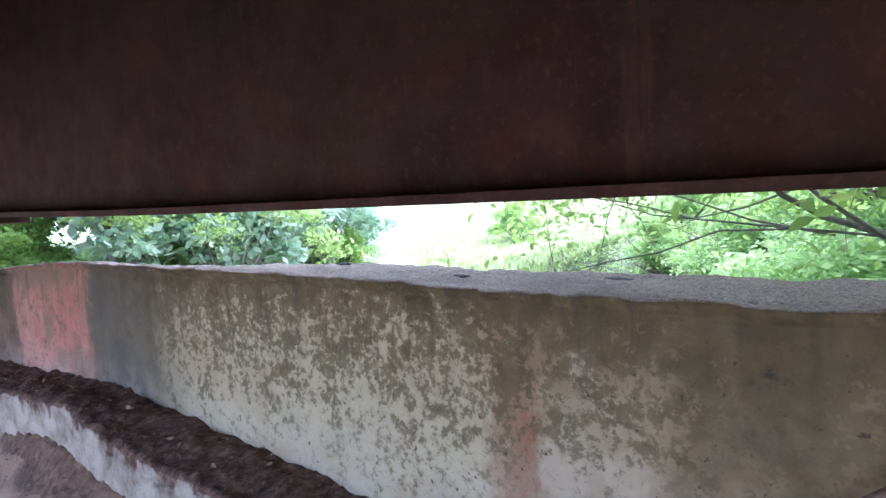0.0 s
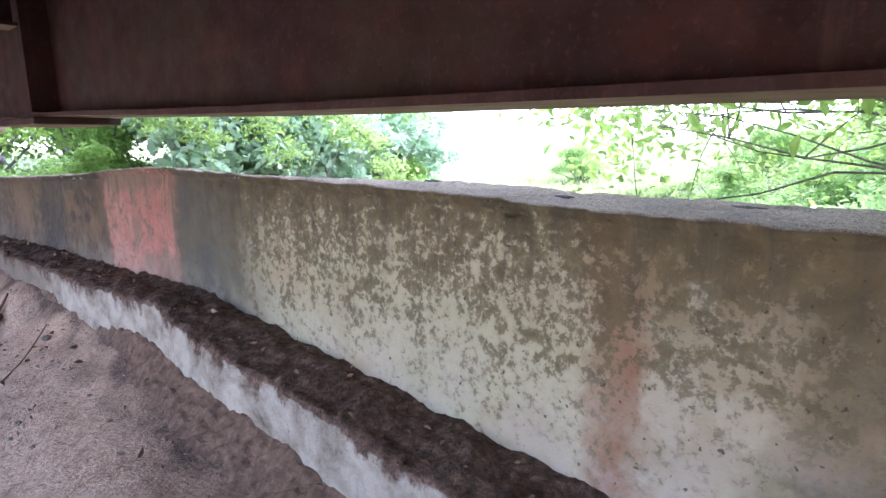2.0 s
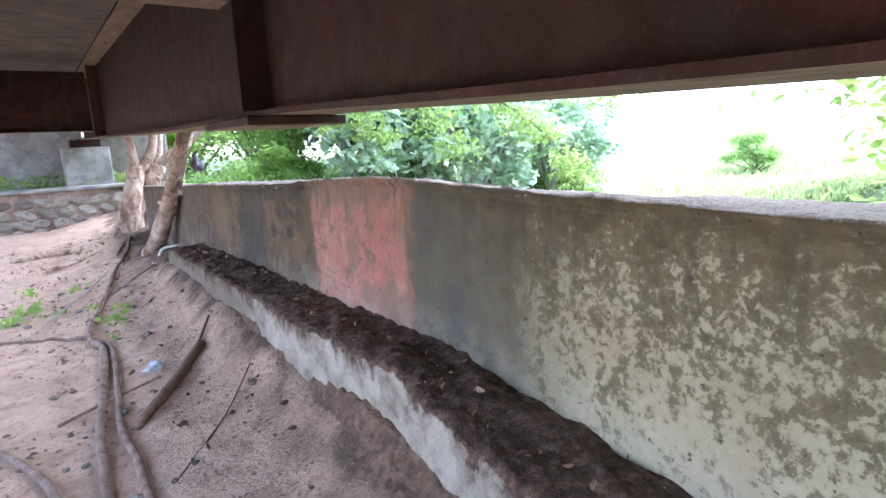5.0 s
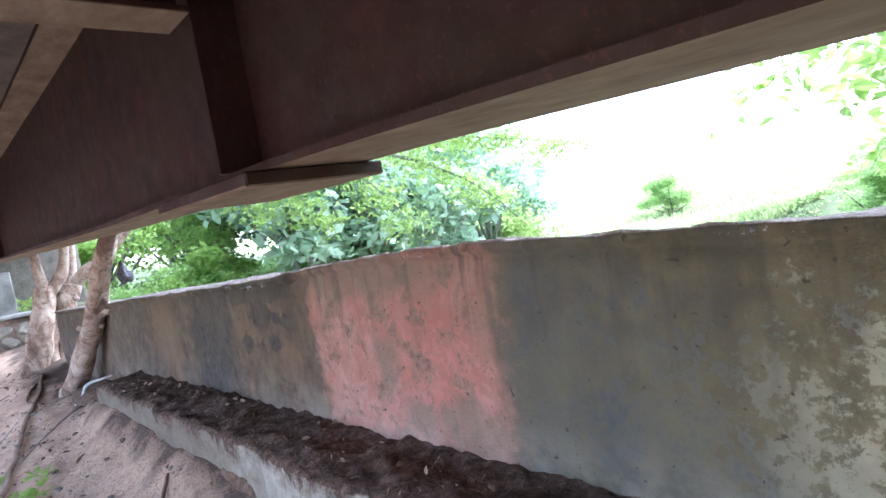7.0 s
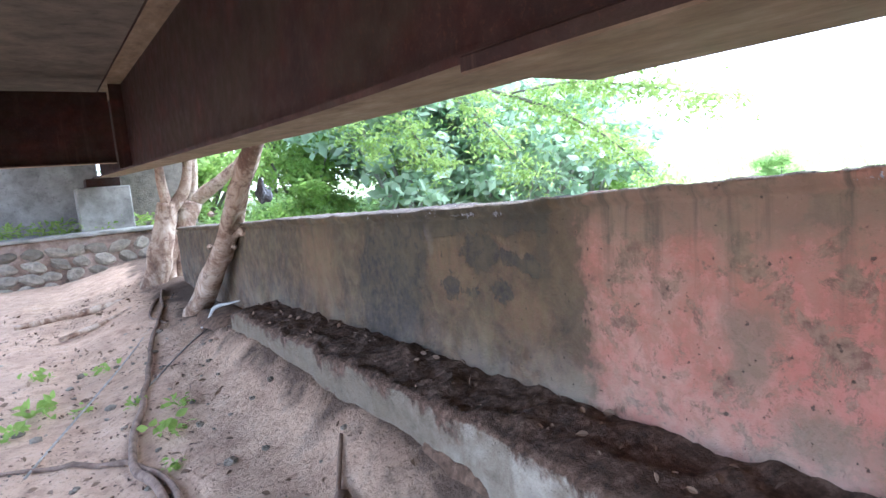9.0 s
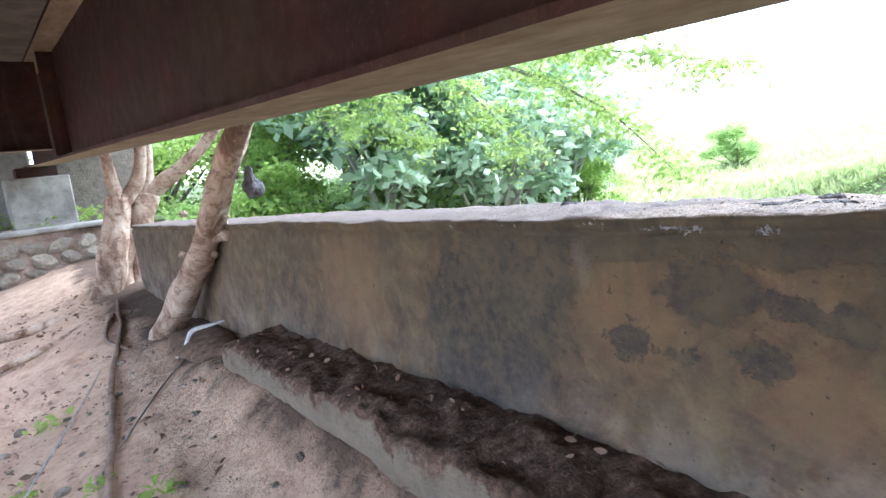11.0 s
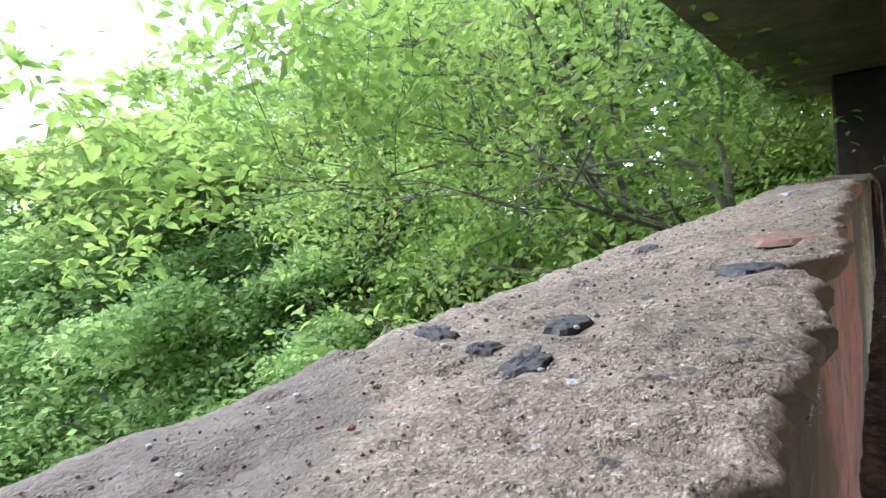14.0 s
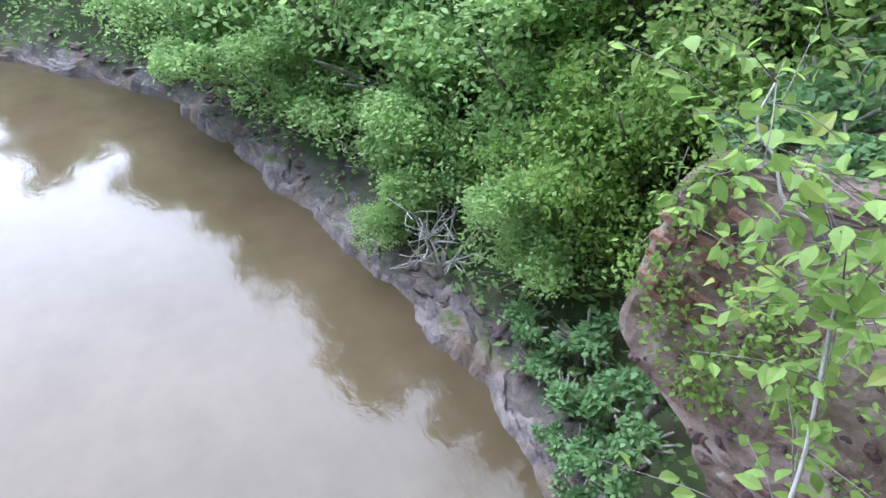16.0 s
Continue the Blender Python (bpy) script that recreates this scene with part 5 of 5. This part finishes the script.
def buttress():
    b = holder("buttress", (0, 0, 0))
    zs = np.concatenate([np.linspace(0.12, -3.2, 46), np.linspace(-3.4, -6.5, 12)])
    v, f, m = [], [], 26
    for z in zs:
        reach = float(np.interp(z, PIER_Z, PIER_X)) + 0.07 * noise.noise(Vector((9, 0, z * 2.4))) + 0.03 * noise.noise(Vector((9, 0, z * 8)))
        for k in range(m + 1):                                # face towards the bend
            x = 0.38 + (reach - 0.38) * k / m
            v.append((x, pier_side(x, z) - 0.05 * (k == m), z))
        for k in range(1, 15):                                # face over the water
            y = PIER_Y - 0.06 - 3.6 * k / 14
            p = Vector((0, y, z))
            v.append((reach + 0.03 + 0.12 * noise.noise(p * 1.3) + 0.05 * noise.noise(p * 4), y, z))
        v.append((0.38, PIER_Y - 3.66, z))
    n = m + 16
    for j in range(len(zs) - 1):
        for i in range(n - 1):
            a = j * n + i
            f.append((a, a + n, a + n + 1, a + 1))
    f.append(tuple(range(n)))
    part("core", mesh_of("core", v, f, MORTAR, False), b, "pinkish crumbling mortar")
    rng = random.Random(9)
    kinds = [lump("stone", (0.16, 0.10, 0.12), STONE_DARK, k + 70, 0.7, 2) for k in range(6)]
    for k in range(240):
        z = 0.05 - 3.2 * rng.random()
        x = rng.uniform(0.5, float(np.interp(z, PIER_Z, PIER_X)) - 0.06)
        ob = part("stone", kinds[rng.randrange(6)], b)
        q = 0.30 + 0.75 * rng.random() ** 2.5
        ob.matrix_basis = pose(x, pier_side(x, z) - 0.012, z, rng.uniform(-20, 20), rng.uniform(0, 360), rng.uniform(-20, 20)) @ Matrix.Diagonal((q, q * 0.8, q, 1))
    bricks = [block("brick", (-0.11, -0.05, -0.032), (0.11, 0.05, 0.032), BRICK, 0.008) for k in range(1)]
    for row in range(11):                                     # bricks left showing near the corner
        z = -0.35 - 0.085 * row
        for col in range(2 if row % 3 else 3):
            if rng.random() < 0.25:
                continue
            x = float(np.interp(z, PIER_Z, PIER_X)) - 0.2 - 0.25 * col + 0.1 * (row % 2)
            ob = part("brick", bricks[0], b)
            ob.matrix_basis = pose(x, pier_side(x, z) - 0.03 + rng.uniform(-0.008, 0.012), z, rng.uniform(-3, 3), rng.uniform(-5, 5), rng.uniform(-4, 4)) @ Matrix.Diagonal((rng.uniform(0.6, 1.0), 1, 1, 1))
    return tagged(b, "crumbling pink mortar buttress with dark stones and red bricks", "buttress")


buttress()

# pale sapling against the buttress
sap = holder("sapling", (0.42, 5.75, 0.0))
stem = smooth_line([(-0.04, 0.02, -0.15), (0.10, 0.06, 0.1), (0.20, -0.03, 0.22), (0.27, -0.13, 0.36), (0.40, -0.26, 0.60), (0.41, -0.28, 0.64), (0.46, -0.32, 0.70), (0.49, -0.32, 0.75), (0.62, -0.31, 0.76), (0.70, -0.34, 0.83), (0.78, -0.35, 0.88), (0.80, -0.40, 0.97)], 4)
part("stem", tubes("stem", [(stem, taper(len(stem), 0.006, 0.0035))], TWIG, 7, 0.2), sap)
rng = np.random.default_rng(41)
side, twigs = [], []
for q in stem[6::2]:
    for k in range(3):
        d = Vector(rng.normal(size=3))
        d.z = d.z * 0.5 - 0.1
        d.normalize()
        far_tip = q + d * rng.uniform(0.15, 0.42)
        twigs.append(([tuple(q), tuple(q.lerp(far_tip, 0.5) + Vector((0, 0, 0.02))), tuple(far_tip)], [0.002, 0.0016, 0.001]))
        for f in np.linspace(0.3, 1.0, 6):
            side.append(tuple(q.lerp(far_tip, f) + Vector(rng.normal(size=3)) * 0.015))
for line, radii in twigs:
    part("twig", tubes("twig", [(line, radii)], BARK_GREY, 5, 0.1), sap)
part("foliage", blades("foliage", side, rng.uniform(0.04, 0.075, len(side)), LEAF_NEAR, rng, 0.3, 0.6), sap, "broad bright green leaves")
tagged(sap, "sapling with a pale bent stem and bright leaves", "sapling")
creeper = holder("creeper", (0.45, 5.0, 0.6))
rng = np.random.default_rng(47)
runs, tips = [], []
for k in range(18):
    a = Vector((rng.uniform(-0.02, 0.15), rng.uniform(-2.6, 0.25), rng.uniform(-0.4, 0.3)))
    way = Vector((rng.uniform(0.25, 0.6), rng.normal() * 0.25, rng.uniform(-0.6, 0.25)))
    line = [a, a + way * 0.5 + Vector((0, 0, 0.1)), a + way + Vector((0, 0, -0.08))]
    line = smooth_line([tuple(p) for p in line], 4)
    runs.append((line, taper(len(line), 0.006, 0.002)))
    for q in line[1:]:
        for n in range(9):
            tips.append(tuple(q + Vector(rng.normal(size=3)) * 0.06))
for k in range(24):
    x, z = rng.uniform(0.5, 2.3), rng.uniform(-1.3, 0.25)
    line = [Vector((x + j * rng.normal() * 0.04, pier_side(x, z) + 0.03 + 0.05 * math.sin(j * 1.3), z - 0.16 * j)) - Vector((0.45, 5.0, 0.6)) for j in range(4)]
    line = smooth_line([tuple(p) for p in line], 4)
    runs.append((line, taper(len(line), 0.005, 0.002)))
    for q in line[1:]:
        for n in range(6):
            tips.append(tuple(q + Vector((rng.normal() * 0.08, abs(rng.normal()) * 0.06, rng.normal() * 0.06))))
for line, radii in runs:
    part("stem", tubes("stem", [(line, radii)], BARK_GREY, 5, 0.2), creeper)
part("foliage", blades("foliage", tips, rng.uniform(0.03, 0.07, len(tips)), LEAF_NEAR, rng, 0.35, 0.6), creeper, "broad leaves hanging down the masonry")
tagged(creeper, "leafy creeper hanging over the crumbling buttress", "creeper")
dead = holder("dead_shrub", (6.8, 2.2, -5.45))
rng = np.random.default_rng(43)
dl, dt = [], []
for k in range(5):
    branch_tree(rng, (0, 0, 0), (rng.normal() * 0.6, rng.normal() * 0.6, 1.0), 1.0, 0.035, 2, dl, dt)
part("stem", tubes("stem", [(p, taper(len(p), a, b)) for p, a, b in dl], TWIG, 5, 0.2), dead)
tagged(dead, "bare bleached dead shrub at the water's edge", "shrub")

# ---- small things on the coping ----
COPING = ((0.30, 6.23, 0.07, 0.030, 0.02, BLACK_LUMP, "charred stick end"), (0.215, 6.27, 0.035, 0.028, 0.012, BLACK_LUMP, "small tarry lump"), (0.158, 6.303, 0.035, 0.085, 0.012, BLACK_LUMP, "flat bluish black crust"),
          (0.178, 6.185, 0.04, 0.07, 0.008, BLACK_LUMP, "flat dark crust"), (0.25, 5.70, 0.05, 0.13, 0.010, BLACK_LUMP, "long dark crust"), (0.05, 5.98, 0.05, 0.07, 0.010, BLACK_LUMP, "dark crust at the edge"),
          (0.035, 5.80, 0.09, 0.10, 0.007, ORANGE, "exposed orange brick end"), (0.104, 6.335, 0.016, 0.009, 0.006, CLOTH, "pale chip"), (0.19, 6.60, 0.05, 0.05, 0.010, BLACK_LUMP, "dark crust"), (0.33, 7.0, 0.05, 0.08, 0.018, BLACK_LUMP, "dark crust"),
          (0.32, 3.0, 0.05, 0.10, 0.012, BLACK_LUMP, "dark hole-like crust"), (0.25, 1.75, 0.03, 0.10, 0.01, BLACK_LUMP, "dark crust"), (0.2, 2.3, 0.03, 0.08, 0.01, BLACK_LUMP, "dark crust"), (0.12, 4.7, 0.06, 0.16, 0.015, LIME, "pale crust"))
def crust_mesh(a, b, c, mat, seed):
    """A low crumbly patch: a bumpy dome whose rim thins out unevenly."""
    rng = random.Random(seed)
    v, f, rings, sides = [(0, 0, c * 0.7)], [], 5, 22
    for r in range(1, rings + 1):
        for k in range(sides):
            t = 2 * math.pi * k / sides
            q = Vector((math.cos(t), math.sin(t), seed * 0.7))
            reach = 1 + 0.55 * noise.noise(q * 1.4) + 0.25 * noise.noise(q * 5)
            d = r / rings
            z = c * (1 - d ** 3) * (0.65 + 0.9 * noise.noise(q * 3 * d + Vector((d * 4, 0, 0)))) - 0.006 * (r == rings)
            v.append((q.x * a * 0.5 * d * reach, q.y * b * 0.5 * d * reach, z))
    for k in range(sides):
        f.append((0, 1 + k, 1 + (k + 1) % sides))
        for r in range(rings - 1):
            p0, p1 = 1 + r * sides + k, 1 + r * sides + (k + 1) % sides
            f.append((p0, p0 + sides, p1 + sides, p1))
    return mesh_of("crust", v, f, mat)


for n, (x, y, a, b, c, mat, what) in enumerate(COPING):
    ob = new("crust", crust_mesh(a * 1.15, b * 1.15, c * 0.38, mat, n + 100))
    ob.matrix_basis = pose(x, y, coping_z(x, y) + 0.003, 0, 0, n * 37 % 40 - 20)
    tagged(ob, what + " stuck on the sandy coping", "crust", "crusts on the coping")
# lime crusts under the broken lip
def lime_strip(y0, y1, drop, deep, seed):
    """A crumbly whitish line of lime grains grown together below the lip."""
    rng = random.Random(seed * 31 + 7)
    v, f = [], []
    for k in range(int((y1 - y0) / 0.0004)):
        y = rng.uniform(y0, y1)
        t = (y - y0) / (y1 - y0)
        r = (0.0007 + 0.22 * deep * rng.random() ** 2) * (0.4 + 0.6 * math.sin(math.pi * t))
        z = coping_z(0, y) - drop + 0.010 * noise.noise(Vector((seed, y * 22, 3))) + rng.gauss(0, deep * 0.45) * (0.4 + abs(noise.noise(Vector((seed, y * 40, 9)))) * 2)
        c = Vector((lip_x(y) + 0.005 + rng.uniform(-0.0015, 0.0015), y, z))
        n = len(v)
        for q in ((1, 0, 0), (0, 1.5, 0.2), (-1, 0, 0), (0, -1.5, -0.2), (0, 0.2, 1), (0, -0.2, -1)):
            v.append(c + Vector(q) * r * rng.uniform(0.7, 1.3))
        f += [(n + a, n + b, n + d) for a, b, d in ((0, 1, 4), (1, 2, 4), (2, 3, 4), (3, 0, 4), (1, 0, 5), (2, 1, 5), (3, 2, 5), (0, 3, 5))]
    return mesh_of("lime_crust", v, f, LIME, True)


for n, (y0, y1, drop, deep) in enumerate(((6.42, 6.535, 0.030, 0.007), (6.375, 6.42, 0.034, 0.012), (6.62, 6.70, 0.014, 0.010), (6.70, 6.73, 0.022, 0.006), (6.22, 6.265, 0.030, 0.010), (6.92, 7.0, 0.014, 0.005),
                                          (7.2, 7.28, 0.014, 0.005), (5.0, 5.14, 0.018, 0.006), (3.92, 4.08, 0.018, 0.006))):
    tagged(new("lime_crust", lime_strip(y0, y1, drop, deep, n * 1.9)), "whitish lime crust under the broken wall edge", "crust", "lime crusts")


# grit lying on the coping
grit = [lump("pebble", (0.012, 0.010, 0.008), m, k + 300, 0.5, 1) for k, m in enumerate((STONE, BLACK_LUMP, ORANGE, STONE, CLOTH))]
pick = random.Random(21)
for n in range(150):
    x, y = pick.uniform(0.05, 0.33), 5.2 + 1.6 * pick.random()
    ob = new("pebble", grit[pick.randrange(5)])
    k = pick.uniform(0.25, 0.65)
    ob.matrix_basis = pose(x, y, coping_z(x, y) + 0.004, 0, 0, pick.uniform(0, 360)) @ Matrix.Diagonal((k, k, k, 1))
    tagged(ob, "bit of grit on the sandy coping", "pebble", "grit on the coping")

def grit_layer():
    """Coarse sand grains standing out of the coping."""
    rng = random.Random(77)
    v, f = [], []
    for k in range(9000):
        y = 4.6 + 2.9 * rng.random()
        x = lip_x(y) + 0.012 + (THICK - 0.06 - lip_x(y)) * rng.random()
        r = 0.0006 + 0.0016 * rng.random() ** 4
        c = Vector((x, y, coping_z(x, y) + 0.010 * noise.noise(Vector((x, y, 1)) * 5) + 0.007 * noise.noise(Vector((x, y, 1)) * 15) + r * 0.2))
        n = len(v)
        for q in ((1, 0, 0), (0, 1, 0), (-1, 0, 0), (0, -1, 0), (0, 0, 0.8), (0, 0, -0.8)):
            v.append(c + Vector(q) * r * rng.uniform(0.6, 1.4))
        f += [(n + a, n + b, n + d) for a, b, d in ((0, 1, 4), (1, 2, 4), (2, 3, 4), (3, 0, 4), (1, 0, 5), (2, 1, 5), (3, 2, 5), (0, 3, 5))]
    return mesh_of("coarse_sand", v, f, GRIT, True)


tagged(new("coarse_sand", grit_layer()), "coarse sand grains weathered out of the coping", "sand", kind="stuff")

# ---- litter and weeds on the earth ----
def litter(count, seed):
    rng = np.random.default_rng(seed)
    pts, size = [], []
    while len(pts) < count:
        x, y = -3.2 + 3.0 * rng.random(), 3.6 + 10 * rng.random()
        if noise.noise(Vector((x * 1.3, y * 1.3, 9))) < -0.1:
            continue
        pts.append((x, y, inside_ground(x, y) + 0.008))
        size.append(0.012 + 0.05 * rng.random() ** 3)
    for n in range(240):
        y = rng.uniform(1.5, 9.1)
        x = rng.uniform(-0.31, -0.03)
        pts.append((x, y, ledge_top(y) + 0.018))
        size.append(0.012 + 0.035 * rng.random() ** 2)
    return blades("leaf_litter", pts, size, LITTER, rng, 0.0, 0.5)


tagged(new("leaf_litter", litter(4200, 51)), "scattered dry leaves and bark bits on earth", "leaf litter", kind="stuff")
stones = [lump("pebble", (0.06, 0.05, 0.035), STONE, k + 200, 0.4, 1) for k in range(5)]
pick = random.Random(6)
for n in range(150):
    x, y = pick.uniform(-2.2, -0.4), pick.uniform(4.4, 11.0)
    ob = new("pebble", stones[pick.randrange(5)])
    k = pick.uniform(0.25, 0.9) if n % 9 else pick.uniform(1.0, 1.6)
    ob.matrix_basis = pose(x, y, inside_ground(x, y) + 0.006 * k, 0, 0, pick.uniform(0, 360)) @ Matrix.Diagonal((k, k, k, 1))
    tagged(ob, "small grey-brown pebble on bare earth", "pebble", "pebbles on earth")
def spill():
    """Dark crumbly soil fallen off the ledge along its foot."""
    v, f, m = [], [], 16
    ys = np.arange(2.2, 6.4, 0.03)
    for y in ys:
        wide = 0.08 + 0.24 * step(2.2, 3.3, y) * (1 - step(4.0, 5.2, y)) + 0.07 * noise.noise(Vector((y * 2.3, 0, 1))) + 0.05 * noise.noise(Vector((y * 7, 0, 1)))
        for k in range(m + 1):
            u = k / m
            x = -0.30 - wide * u
            p = Vector((x, y, 0))
            h = (0.05 * (1 - u) ** 0.7 + 0.022 * noise.noise(p * 9) + 0.02 * noise.noise(p * 24) + 0.012 * noise.noise(p * 55)) * (1 - 0.6 * u ** 3)
            v.append((x, y, inside_ground(x, y) + h - 0.045 * u * u))
    for j in range(len(ys) - 1):
        for k in range(m):
            a = j * (m + 1) + k
            f.append((a, a + 1, a + m + 2, a + m + 1))
    return mesh_of("soil_spill", v, f, SOIL)


tagged(new("soil_spill", spill()), "dark crumbly soil spilled along the ledge foot", "soil", kind="stuff")
rng = np.random.default_rng(61)
for n, (x, y, k) in enumerate(((-1.58, 9.3, 1.5), (-1.13, 9.8, 1.1), (-0.85, 8.35, 1.0), (-0.95, 8.05, 1.2), (-1.7, 8.9, 1.3), (-1.05, 8.75, 0.8), (-1.6, 10.2, 1.2), (-1.35, 9.05, 0.8), (-1.0, 7.6, 0.7))):
    ob = holder("weed", (x, y, inside_ground(x, y)))
    for i in range(24):
        p = (rng.normal() * 0.05 * k, rng.normal() * 0.05 * k, 0.01 + 0.05 * rng.random() * k)
        part("leaf", blades("leaf", [p], [rng.uniform(0.03, 0.065) * k], LEAF_NEAR, rng, -0.2, 0.6), ob)
    tagged(ob, "small green weed growing on bare earth", "weed", "weeds")
for n, (x, y) in enumerate(((-2.6, 17.0), (-1.9, 16.9), (-1.2, 17.1), (-0.5, 16.8), (0.1, 16.9), (-3.4, 17.2))):
    pts = [(rng.normal() * 0.25, rng.normal() * 0.15, 0.02 + 0.25 * rng.random()) for i in range(160)]
    ob = new("weed", blades("weed", pts, rng.uniform(0.06, 0.14, 160), LEAF_NEAR, rng, -0.3, 0.4))
    ob.matrix_basis = pose(x, y, 0.78)
    tagged(ob, "clump of green weeds on the terrace", "weed", kind="stuff")
